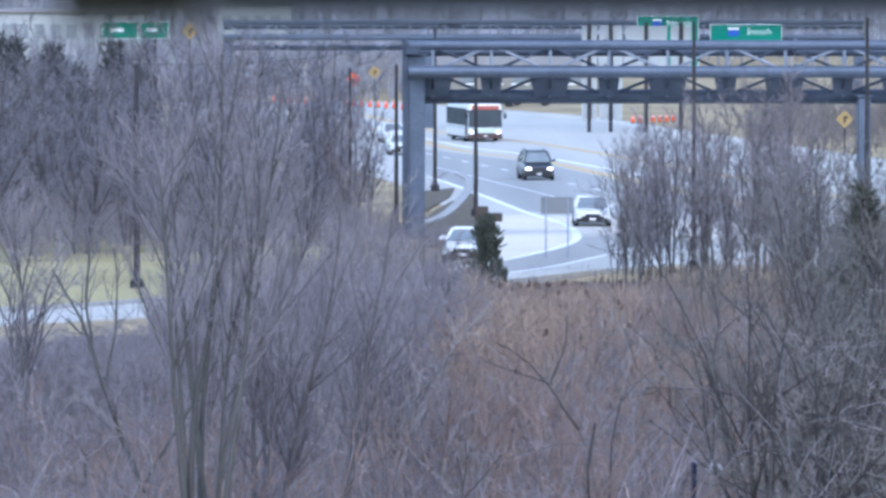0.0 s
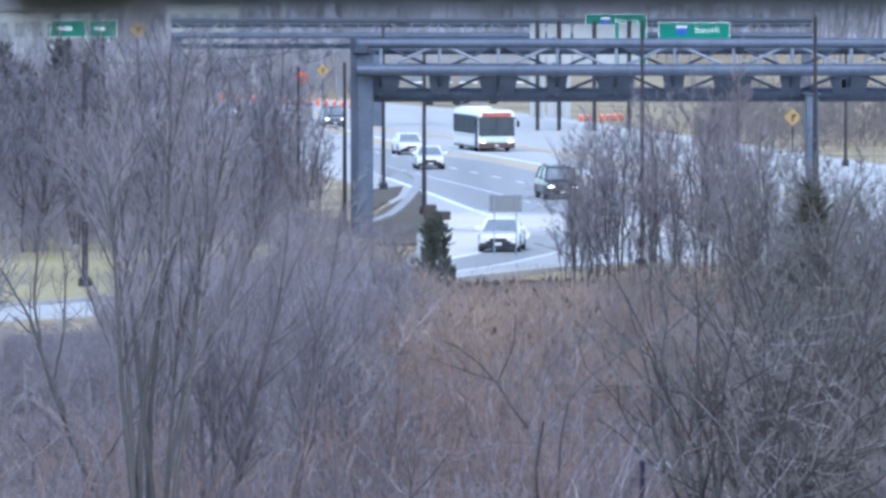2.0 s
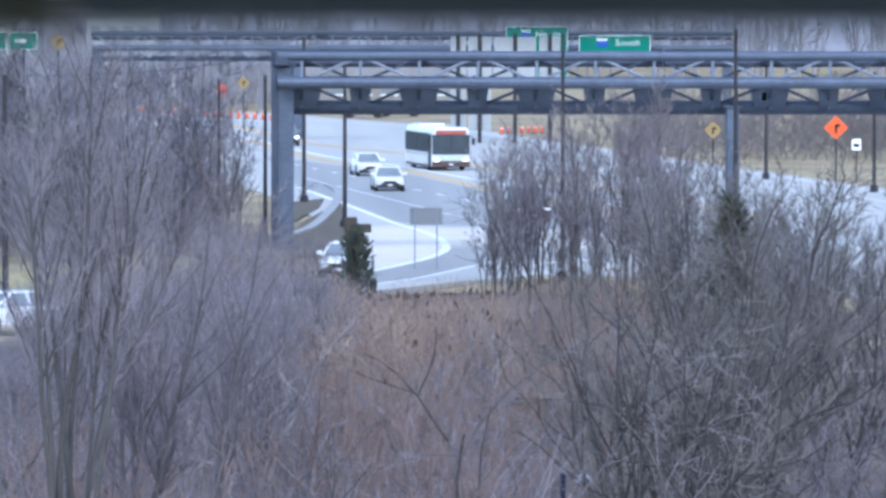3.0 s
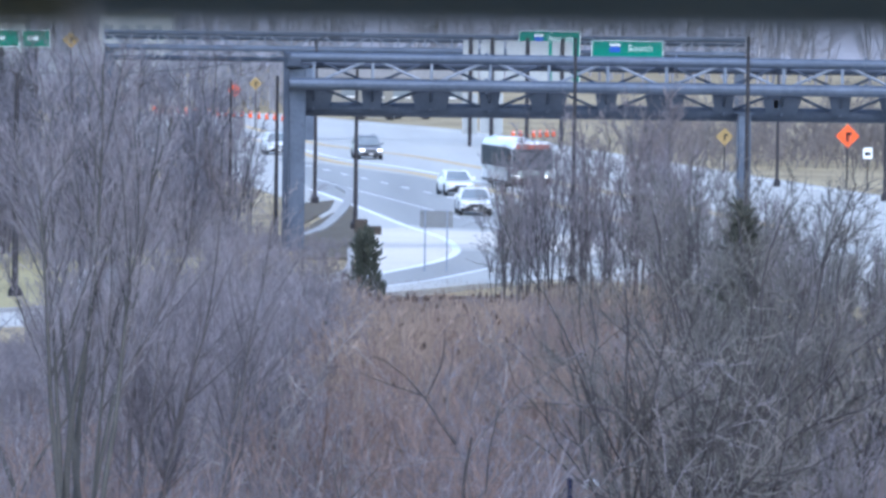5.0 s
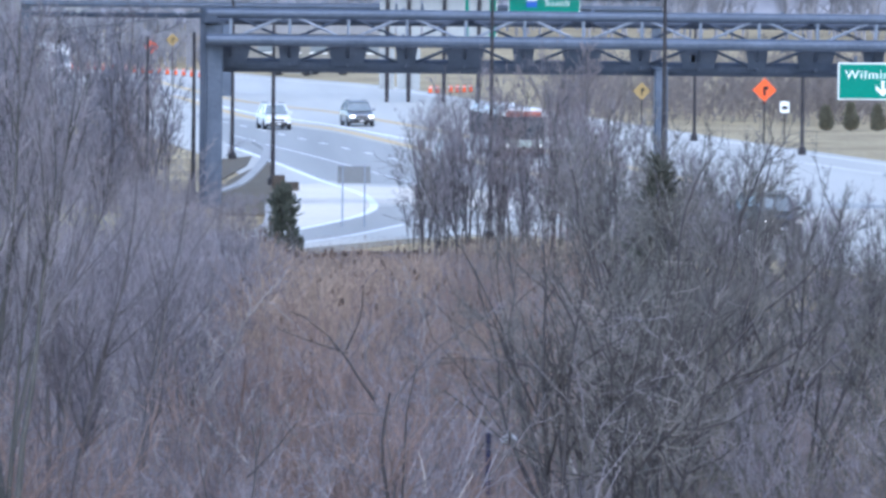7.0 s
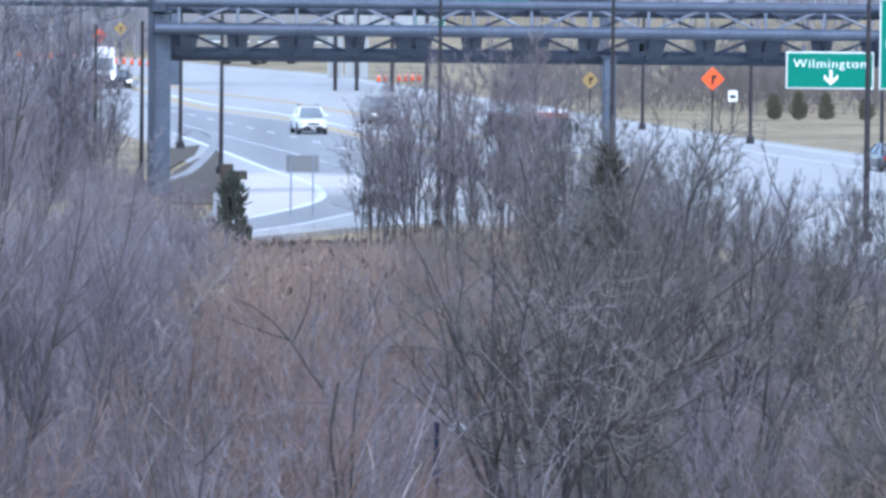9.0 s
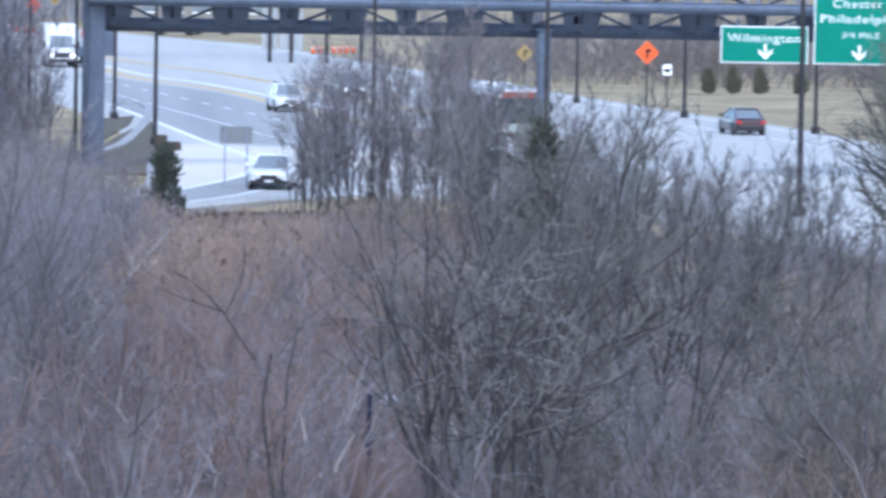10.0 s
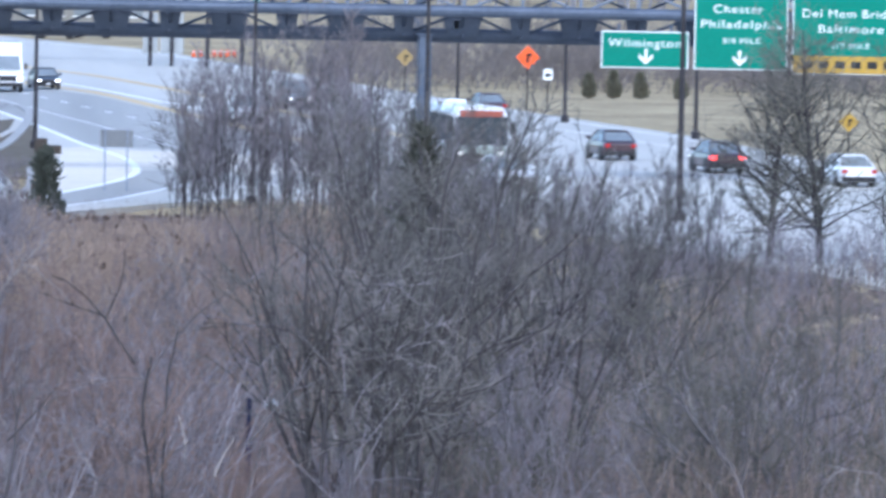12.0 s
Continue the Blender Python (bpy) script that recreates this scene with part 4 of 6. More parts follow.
for u0, hw_, d, hgt in ((-50.06, 13, 770, 7.5), (-23.2, 4.5, 765, 8.6), (-34.0, 3.6, 762, 2.6)):
    hb = thing("far_building", "pale grey building half hidden by bare woods", "building", "far buildings", m=pose(u0, d, 1.4))
    part("wall", Mesh().box(-hw_, hw_, 0, 14, -0.5, hgt, 0.05), SIGN_BACK, hb)
    part("roof", Mesh().box(-hw_ - 0.4, hw_ + 0.4, -0.4, 14.4, hgt, hgt + 0.5, 0.05), ROOF_FLAT, hb)
    for i in range(int(hw_)):
        part("window", Mesh().box(-hw_ + 0.5 + i * 2, -hw_ + 1.7 + i * 2, -0.06, 0.05, hgt - 3.2, hgt - 1.4, 0.02), GLASS, hb)


# ---------------------------------------------------------------- bare trees and scrub
def tubes(polys, radii, sides=3):
    """Many tapered tubes of equal segment count at once: vertices and quads."""
    B, n, _ = polys.shape
    d = np.empty_like(polys)
    d[:, 1:-1] = polys[:, 2:] - polys[:, :-2]
    d[:, 0], d[:, -1] = polys[:, 1] - polys[:, 0], polys[:, -1] - polys[:, -2]
    d /= np.linalg.norm(d, axis=2, keepdims=True) + 1e-9
    a = np.cross(d, np.array([0.31, 0.87, 0.38]))
    a /= np.linalg.norm(a, axis=2, keepdims=True) + 1e-9
    b = np.cross(d, a)
    t = np.arange(sides) * 2 * np.pi / sides
    v = polys[:, :, None] + (a[:, :, None] * np.cos(t)[None, None, :, None] + b[:, :, None] * np.sin(t)[None, None, :, None]) * radii[:, :, None, None]
    base = (np.arange(B) * n * sides)[:, None, None] + (np.arange(n - 1) * sides)[None, :, None]
    k = np.arange(sides)[None, None, :]
    j = (k + 1) % sides
    q = np.stack([base + k, base + j, base + sides + j, base + sides + k], axis=-1)
    return v.reshape(-1, 3), q.reshape(-1, 4)


def quad_mesh(name, chunks, material):
    vs, qs, n = [], [], 0
    for v, q in chunks:
        vs.append(v)
        qs.append(q + n)
        n += len(v)
    v, q = np.concatenate(vs), np.concatenate(qs)
    me = bpy.data.meshes.new(name)
    me.vertices.add(len(v))
    me.vertices.foreach_set("co", v.astype(np.float32).ravel())
    me.loops.add(len(q) * 4)
    me.loops.foreach_set("vertex_index", q.astype(np.int32).ravel())
    me.polygons.add(len(q))
    me.polygons.foreach_set("loop_start", np.arange(len(q), dtype=np.int32) * 4)
    me.materials.append(material)
    me.update(calc_edges=True)
    return me


def unit(v):
    return v / (np.linalg.norm(v, axis=-1, keepdims=True) + 1e-9)


def sprout(rng, pos, way, length, radius, n, up, bend):
    """Grow one level of branches from points: bent, tapering poly-lines."""
    B = len(pos)
    pts = np.empty((B, n + 1, 3))
    pts[:, 0] = pos
    d = unit(way)
    for i in range(n):
        d = unit(d + rng.normal(0, bend, (B, 3)) + np.array([0, 0, up]))
        pts[:, i + 1] = pts[:, i] + d * (length / n)[:, None]
    taper = np.linspace(1.0, 0.45, n + 1)[None, :]
    return pts, radius[:, None] * taper


def fork(rng, pts, rad, count, lo, hi, angle, reach, ratio, n, up, bend, floor):
    """Side branches of a set of poly-lines."""
    B, m, _ = pts.shape
    i = rng.integers(0, B, count)
    t = rng.uniform(lo, hi, count)
    s = np.minimum((t * (m - 1)).astype(int), m - 2)
    f = (t * (m - 1) - s)[:, None]
    pos = pts[i, s] * (1 - f) + pts[i, s + 1] * f
    way = unit(pts[i, s + 1] - pts[i, s])
    side = unit(np.cross(way, rng.normal(0, 1, (count, 3))))
    a = np.radians(rng.normal(angle, angle * 0.25, count))[:, None]
    whole = np.linalg.norm(pts[i, -1] - pts[i, 0], axis=1)
    length = whole * reach * rng.uniform(0.6, 1.3, count) * (1.15 - 0.55 * t)
    radius = np.maximum(rad[i, s] * ratio, floor)
    return sprout(rng, pos, way * np.cos(a) + side * np.sin(a), length, radius, n, up, bend)


def bare_tree(seed, height, stems, lean, radius, limbs, boughs, twigs, angle=38, up=0.07, floor=0.008, bark=None, twig=None, lo=0.25, bend=0.09, reach=0.42, fine=1, slim=0.55, base=0.12):
    """Meshes of trunk and crown of a leafless tree rooted at the origin."""
    rng = np.random.default_rng(seed)
    az = rng.uniform(0, 2 * np.pi, stems)
    tilt = np.radians(lean) * rng.uniform(0.3, 1.0, stems)
    way = np.stack([np.cos(az) * np.sin(tilt), np.sin(az) * np.sin(tilt), np.cos(tilt)], 1)
    pos = np.stack([np.cos(az) * base, np.sin(az) * base, np.full(stems, -0.4)], 1) * min(stems, 3) / 1.5
    pos[:, 2] = -0.4
    l0, r0 = sprout(rng, pos, way, height * rng.uniform(0.75, 1.05, stems), radius * rng.uniform(0.6, 1.0, stems), 9, 0.03, bend * (0.85 if stems > 1 else 0.2))
    r0 *= np.linspace(1, 0.35, 10)[None, :]
    l1, r1 = fork(rng, l0, r0, limbs, lo, 0.95, angle, reach, slim, 3 + 2 * fine, up, bend, floor * 1.6)
    l2, r2 = fork(rng, l1, r1, boughs, 0.15, 1.0, angle, reach * 1.05, 0.55, 1 + fine, up, bend, floor * 1.1)
    l2b, r2b = fork(rng, l0, r0, boughs // 4, lo, 1.0, angle, reach * 0.4, 0.3, 1 + fine, up, bend, floor * 1.1)
    l3, r3 = fork(rng, l2, r2, int(twigs * 0.8), 0.1, 1.0, angle * 1.05, 0.62, 0.6, fine, up, bend, floor)
    trunks = [quad_mesh("trunk", [tubes(l0[i:i + 1], r0[i:i + 1], 7)], bark or BARK) for i in range(stems)]
    limb = tubes(l1, r1, 4)
    crown = quad_mesh("crown", [limb, tubes(l2, r2, 3), tubes(l2b, r2b, 3), tubes(l3, r3, 3)], bark or BARK)
    crown.materials.append(twig or TWIG)
    kind = np.ones(len(crown.polygons), dtype=np.int32)
    kind[:len(limb[1])] = 0
    crown.polygons.foreach_set("material_index", kind)
    return trunks, crown


def tree(meshes, label, category, group, m, name="bare_tree"):
    t = thing(name, label, category, group, m=m)
    for me in meshes[0]:
        part("trunk", me, None, t)
    part("crown", meshes[1], None, t)
    return t


def limbed(seed, x, y, stems, label, bark, twig, twigs=8, kink=0.16, dead=None):
    """Bare tree of named limbs: offset and height of each one's foot, tilt from upright, length and girth; fine twigs grow on them."""
    rng = np.random.default_rng(seed)
    t = thing("bare_tree", label, "tree", "bare trees", m=stand(x, y))
    lines, girths = [], []
    for dx, z, tilt, length, r in stems:
        a = radians(tilt)
        way = np.array([[math.sin(a), rng.uniform(-0.25, 0.25), math.cos(a)]])
        q, g = sprout(rng, np.array([[dx, 0.0, z]]), way, np.array([length * 1.03]), np.array([r]), 9, 0.0, kink)
        lines.append(q)
        girths.append(g)
        part("limb" if z > 1.0 else "trunk", quad_mesh("limb", [tubes(q, g, 6)], dead if dead and z > 1.0 else bark), None, t)
    p, g = np.concatenate(lines), np.concatenate(girths)
    l1, r1 = fork(rng, p, g, len(stems) * twigs, 0.25, 1.0, 42, 0.42, 0.45, 4, 0.05, 0.14, 0.008)
    l2, r2 = fork(rng, l1, r1, len(stems) * twigs * 4, 0.1, 1.0, 40, 0.6, 0.6, 2, 0.05, 0.14, 0.006)
    part("crown", quad_mesh("crown", [tubes(l1, r1, 4), tubes(l2, r2, 3)], twig), None, t)
    return t


def stand(x, y, turn=0.0, k=1.0):
    return pose(x, y, relief(x, y) if y < 262 or y > 640 else 0.0, 0, 0, turn) @ Matrix.Scale(k, 4)


# the tall many-stemmed tree and its thin neighbours
big = bare_tree(3, 11.2, 8, 2.2, 0.12, 60, 760, 5200, 26, 0.04, 0.0055, TRUNK_OLIVE, TWIG, base=0.17, lo=0.58, reach=0.34, fine=2, bend=0.06)
tree(big, "tall grey bare tree with straight close-set trunks", "tree", "bare trees", stand(-4.61, 119, 20))
limbed(301, -5.85, 130, ((0.0, -0.3, -14, 2.3, 0.1), (-0.45, 1.8, -20, 3.3, 0.075), (-1.35, 4.4, -25, 2.4, 0.045), (-1.5, 4.9, -6, 2.4, 0.04), (-1.2, 4.2, 13, 2.7, 0.03), (-0.4, 2.0, 30, 3.0, 0.04)), "leaning bare tree with a forked grey trunk", TRUNK_OLIVE, TWIG, 9, 0.07)
tree(bare_tree(4, 9.6, 4, 9, 0.1, 50, 400, 2400, 28, 0.1, 0.0055, lo=0.35, reach=0.3), "slim bare tree with leaning grey stems", "tree", "bare trees", stand(-5.25, 134, 100))
tree(bare_tree(5, 8.8, 5, 13, 0.09, 60, 420, 2800, 32, 0.09, 0.0055, lo=0.2, reach=0.32), "slim grey bare tree with upright stems", "tree", "bare trees", stand(-3.94, 138, 75))
tree(bare_tree(6, 7.6, 5, 16, 0.08, 50, 360, 2200, 34, 0.08, 0.0055, lo=0.2, reach=0.34), "slim grey bare tree with a wide twiggy crown", "tree", "bare trees", stand(-2.65, 150, 175))
tree(bare_tree(7, 5.6, 5, 20, 0.07, 50, 300, 1800, 36, 0.07, 0.0055, lo=0.2, reach=0.36), "low twiggy bare tree", "tree", "bare trees", stand(-1.22, 160, 15))
tree(bare_tree(10, 8.2, 5, 14, 0.08, 50, 300, 1800, 32, 0.08, 0.006, lo=0.2, reach=0.32), "slim grey bare tree with upright stems", "tree", "bare trees", stand(-11.82, 170, 30))
# small pale-limbed trees in the middle
limbed(302, 3.39, 122, ((0.0, -0.3, -11, 4.1, 0.06), (-0.71, 3.7, -34, 2.4, 0.032), (-1.28, 4.65, 25, 1.4, 0.02), (-1.23, 4.6, -75, 1.45, 0.016), (-0.1, 0.5, -10, 3.8, 0.035)), "small crooked tree with dark bent limbs", BARK_DARK, TWIG_RED, 7, 0.09)
limbed(310, 3.39, 121.8, ((-0.12, -0.3, -5, 4.0, 0.03), (-0.43, 3.5, 26, 3.0, 0.02), (-0.9, 4.3, 4, 1.2, 0.018), (-0.5, 3.4, -80, 1.9, 0.014), (-0.3, 2.6, 35, 1.6, 0.016)), "small crooked tree with grey spreading limbs", BARK, TWIG, 6, 0.13)
limbed(303, 3.75, 121, ((0.1, -0.3, -5, 2.3, 0.022), (-0.09, 1.95, 4, 0.85, 0.02), (0.16, -0.3, 10, 2.0, 0.025), (0.5, 1.6, 6, 0.9, 0.018)), "dead sapling with bleached broken tops", BARK, TWIG, 3, 0.08, DEAD_WOOD)
limbed(304, 2.0, 122, ((-0.2, -0.2, -30, 1.7, 0.045), (-0.2, 0.0, 8, 1.9, 0.03)), "short broken trunk in the scrub", BARK, TWIG, 4, 0.1)
limbed(305, -0.11, 118, ((0.0, -0.3, 11, 3.8, 0.045), (0.3, 2.5, 50, 1.4, 0.02), (0.48, 2.9, 5, 1.0, 0.02), (-0.05, 0.6, -25, 2.6, 0.025)), "thin dark forked sapling", BARK_DARK, TWIG_DARK, 4, 0.1)
# the broad fan-shaped trees
limbed(306, 7.28, 121, ((0.0, -0.3, -2, 4.4, 0.06), (-0.09, 3.6, -4, 2.55, 0.045), (-0.1, 3.6, -42, 3.1, 0.03), (-0.2, 4.2, -15, 2.3, 0.03), (-0.24, 5.9, -30, 2.5, 0.03), (-0.19, 6.0, -8, 2.7, 0.03), (-0.05, 3.0, 30, 3.0, 0.03)), "dark bare tree with a fan of rising limbs", BARK_DARK, TWIG_DARK, 16, 0.1)
limbed(307, 7.1, 119.5, ((-2.6, -0.3, 7, 2.8, 0.03), (-2.29, 2.4, 54, 2.8, 0.024), (-0.1, 4.05, 83, 1.7, 0.018), (-0.18, 5.35, 82, 2.3, 0.017), (-0.62, -0.3, 4, 5.7, 0.035)), "dead tree with long weathered level limbs", BARK, TWIG, 6, 0.14, BARK)
limbed(308, 8.42, 123, ((-0.1, -0.34, -2, 4.1, 0.065), (0.13, -0.34, 5, 3.5, 0.055), (0.42, 2.4, 35, 1.65, 0.035), (-0.22, 3.6, 11, 2.65, 0.045), (-0.22, 3.7, -13, 2.8, 0.035), (0.35, 3.0, 18, 3.2, 0.04), (1.23, 4.6, 49, 2.8, 0.03), (0.3, 6.1, 6, 2.6, 0.03), (1.26, 5.9, 16, 3.2, 0.03), (1.6, 5.4, 27, 3.3, 0.028), (1.5, 4.0, 58, 2.8, 0.025)), "dark bare tree with close trunks and spreading limbs", BARK_DARK, TWIG_DARK, 16, 0.1)
tree(bare_tree(22, 8.8, 5, 20, 0.11, 70, 480, 3000, 40, 0.05, 0.006, BARK_DARK, TWIG_DARK, lo=0.22, bend=0.15, reach=0.36), "broad fan-shaped bare tree with many dark stems", "tree", "bare trees", stand(10.12, 138, 60))
tree(bare_tree(25, 8.4, 7, 22, 0.09, 70, 420, 2600, 30, 0.08, 0.0078, BARK_DARK, TWIG_DARK, lo=0.22, bend=0.15, reach=0.36), "tall twiggy bare tree with upright stems", "tree", "bare trees", stand(11.9, 146, 200))
tree(bare_tree(23, 7.6, 7, 22, 0.065, 60, 380, 2400, 32, 0.07, 0.0078, BARK_DARK, TWIG_DARK, lo=0.22, bend=0.15, reach=0.36), "bushy bare tree with many thin stems", "tree", "bare trees", stand(13.36, 146, 120))
tree(bare_tree(24, 6.6, 7, 24, 0.06, 60, 360, 2200, 34, 0.06, 0.0078, BARK_DARK, TWIG_DARK, lo=0.2, bend=0.15, reach=0.36), "bushy bare tree with many thin stems", "tree", "bare trees", stand(15.23, 150, 220))
tree(bare_tree(26, 5.6, 6, 28, 0.05, 50, 320, 1900, 34, 0.06, 0.006, BARK, TWIG_OLIVE, lo=0.2, bend=0.12, reach=0.34), "bushy bare tree with thin grey stems", "tree", "bare trees", stand(16.51, 140, 320))
tree(bare_tree(27, 5.0, 6, 28, 0.05, 50, 320, 1900, 34, 0.06, 0.006, BARK, TWIG_OLIVE, lo=0.2, bend=0.12, reach=0.34), "bushy bare tree with thin grey stems", "tree", "bare trees", stand(18, 134, 20))
tree(bare_tree(28, 8.0, 5, 26, 0.1, 60, 360, 2600, 36, 0.05, 0.006, BARK_DARK, TWIG_DARK, lo=0.2, bend=0.17, reach=0.38), "dark many-branched bare tree in the scrub", "tree", "bare trees", stand(7.22, 132, 250))
tree(bare_tree(29, 7.4, 5, 28, 0.09, 60, 360, 2600, 36, 0.05, 0.006, BARK_DARK, TWIG_DARK, lo=0.2, bend=0.17, reach=0.38), "dark many-branched bare tree in the scrub", "tree", "bare trees", stand(8.89, 131, 90))
tree(bare_tree(30, 6.4, 4, 30, 0.07, 40, 240, 1600, 38, 0.04, 0.006, BARK, TWIG_OLIVE, lo=0.2, bend=0.2, reach=0.4), "grey crooked bare tree in the scrub", "tree", "bare trees", stand(15.89, 126, 10))
tree(bare_tree(35, 7.4, 4, 5, 0.095, 40, 200, 1200, 48, 0.04, 0.006, BARK_DARK, TWIG_DARK, base=0.4, lo=0.35, bend=0.07, reach=0.36), "dark straight-stemmed bare tree in the scrub", "tree", "bare trees", stand(6.89, 120, 40))
tree(bare_tree(36, 6.8, 3, 6, 0.09, 40, 150, 600, 60, 0.02, 0.007, BARK_DARK, BARK_PALE, base=0.35, lo=0.35, bend=0.08, reach=0.38), "dark-stemmed bare tree with pale level branches", "tree", "bare trees", stand(7.88, 121, 160))
# young trees with level boughs
oak = bare_tree(31, 8.6, 1, 2, 0.19, 70, 480, 2400, 54, 0.065, 0.009, BARK_DARK, TWIG_OLIVE, lo=0.14, bend=0.16, reach=0.38, slim=0.36)
o1 = tree(oak, "young bare tree with level spreading boughs", "tree", "level-boughed trees", stand(27.05, 218, 10))
copy_thing(o1, stand(28.41, 214, 130, 1.05))
copy_thing(o1, stand(30.69, 210, 250, 1.0))

# upright grove beside the fork
grove = [bare_tree(40 + i, 7.6, 3, 8, 0.06, 46, 320, 2400, 32, 0.08, 0.006, BARK_DARK, TWIG_PINK if i % 2 else TWIG, lo=0.25, reach=0.3, fine=1, bend=0.06) for i in range(4)]
thick = [bare_tree(50 + i, 7.6, 4, 11, 0.065, 50, 320, 2200, 32, 0.08, 0.0075, BARK_DARK, TWIG_DARK, lo=0.2, reach=0.32, fine=1, bend=0.07) for i in range(4)]
first = {}
for i, (u, y, k) in enumerate(((6.65, 238, 0.6), (7.45, 252, 0.85), (7.9, 246, 0.9), (7.23, 238, 0.8), (7.6, 240, 0.9), (8.33, 250, 0.95), (8.53, 238, 0.95), (9.62, 236, 0.95), 
                                (10.87, 240, 1.0), (11, 232, 1.05), (12.12, 244, 1.3), (12.26, 236, 1.25), (12.47, 230, 1.22), (13.49, 240, 1.15), (13.75, 234, 1.05), (14.68, 238, 0.9), (15.11, 232, 0.85), (15.96, 232, 0.8),
                                (16.51, 228, 0.78), (17.49, 230, 0.76), (18.33, 230, 0.74), (19.04, 226, 0.7), (9.43, 254, 1.15), (11.19, 252, 1.3), (12.86, 252, 1.35), (14.01, 252, 1.35), (13.08, 226, 1.1),
                                (12.97, 214, 1.02), (13.27, 208, 1.0), (14.33, 214, 1.02), (14.45, 206, 0.96), (15.74, 212, 0.92), (15.89, 204, 0.9), (17.22, 210, 0.88), (19.32, 204, 0.8),
                                (12.39, 200, 1.0), (13.53, 198, 0.98), (14.54, 202, 0.96), (14.91, 196, 0.9), (15.87, 198, 0.88), (16.34, 194, 0.86), (17.49, 198, 0.84), (17.93, 194, 0.8),
                                (19.37, 196, 0.7), (19.29, 190, 0.72), (19.9, 186, 0.72), (20.86, 184, 0.68), (21.79, 182, 0.62),
                                (24.27, 224, 0.76), (25.14, 220, 0.7),
                                (22.22, 214, 0.66), (23.6, 216, 0.64), (23.96, 208, 0.6), (24.19, 202, 0.56), (9.35, 247, 1.0), (10.35, 250, 1.1), (11.35, 246, 1.1), (10.95, 250, 1.15), (19.6, 212, 0.7), (20.5, 206, 0.68), (18.3, 206, 0.75))):
    j = i % 4 + (4 if u / y > 0.0585 and i % 2 else 0)
    if j not in first:
        first[j] = tree((grove + thick)[j], "upright bare tree in a dense roadside grove", "tree", "roadside grove", stand(u, y, i * 47, k))
    else:
        copy_thing(first[j], stand(u, y, i * 47, k))
# thin thicket before the slip road
for i, (u, y, k) in enumerate(((-6.15, 176, 0.8), (-5.8, 188, 0.75), (-4.6, 172, 0.8), (-4.53, 196, 0.72), (-3.5, 180, 0.74), (-3.08, 200, 0.7), (-2.24, 184, 0.68), (-1.78, 208, 0.7),
                                (-1.03, 192, 0.7), (-0.47, 214, 0.66), (0.02, 200, 0.62), (0.57, 222, 0.56))):
    copy_thing(first[i % 4], stand(u, y, i * 83, k))
for i, (u, y, k) in enumerate(((-3.9, 268, 0.8), (-4.6, 274, 0.95), (-3.6, 302, 0.9))):
    copy_thing(first[i % 4], stand(u, y, i * 67, k))
# trees behind the lawn
wood = [bare_tree(60 + i, 9.2, 4, 13, 0.1, 36, 230, 1600, 36, 0.06, 0.0125, BARK_DARK, WOOD_TWIG, lo=0.1, reach=0.33, fine=1) for i in range(4)]
first = {}
rng = np.random.default_rng(77)
for i in range(46):
    y = 264 + 90 * ((i * 0.618) % 1.0)
    u = -0.076 + 0.0625 * ((i + rng.uniform(-0.4, 0.4)) / 45)
    j = i % 4
    m = stand(u * y, y, i * 61, rng.uniform(0.85, 1.15) * (0.8 if i > 41 else 1.0))
    if j not in first:
        first[j] = tree(wood[j], "grey bare tree in the wood behind the lawn", "tree", "lawn wood", m)
    else:
        copy_thing(first[j], m)


def cedar(seed, height, width, label, x, y, green=None, spray=1.0, n=900):
    """Small evergreen: a stem and hundreds of short feathery sprays in a ragged cone."""
    rng = np.random.default_rng(seed)
    z = height * rng.uniform(0.03, 1.0, n) ** 1.15
    az = rng.uniform(0, 2 * np.pi, n)
    r = width * np.clip(1.05 - (z / height) ** 4, 0.1, 1) * (0.8 + 0.2 * np.sin(z * 3.1)) * rng.uniform(0.35, 1.05, n) * (0.85 + 0.3 * np.sin(az * 3 + z * 4))
    pos = np.stack([np.cos(az) * r, np.sin(az) * r, z], 1)
    way = np.stack([np.cos(az) * 0.7, np.sin(az) * 0.7, np.full(n, 0.8)], 1) + rng.normal(0, 0.25, (n, 3))
    p, rad = sprout(rng, pos, way, rng.uniform(0.18, 0.42, n) * spray, rng.uniform(0.03, 0.06, n) * spray, 2, 0.1, 0.2)
    t = thing("cedar", label, "tree", "cedars", m=stand(x, y))
    stem, sr = sprout(rng, np.array([[0, 0, -0.3]]), np.array([[0, 0, 1.0]]), np.array([height]), np.array([0.08]), 6, 0, 0.02)
    part("trunk", quad_mesh("trunk", [tubes(stem, sr, 6)], BARK), None, t)
    part("crown", quad_mesh("crown", [tubes(p, rad, 4)], green or CEDAR), None, t)


cedar(1, 2.9, 0.78, "small dark green cedar at the fork", 1.7, 240)
cedar(2, 6.45 - relief(10.15, 150), 1.0, "dark green cedar among the bare trees", 10.15, 150, EVERGREEN_DARK, n=1700)
for i, (u, y, k, w) in enumerate(((-24.9, 360, 8.3, 1.5), (-22.8, 363, 7.9, 1.3), (-19.4, 366, 7.9, 1.3), (-24.0, 352, 6.9, 1.4), (-21.0, 356, 6.7, 1.3), (-17.7, 362, 6.6, 1.2), (-26.6, 366, 8.8, 1.6))):
    cedar(30 + i, k, w, "dark conifer behind the lawn wood", u, y, CONIFER, 2.2, 700)
cedar(3, 3.9, 0.8, "small dark green cedar in the scrub", 13.35, 205)
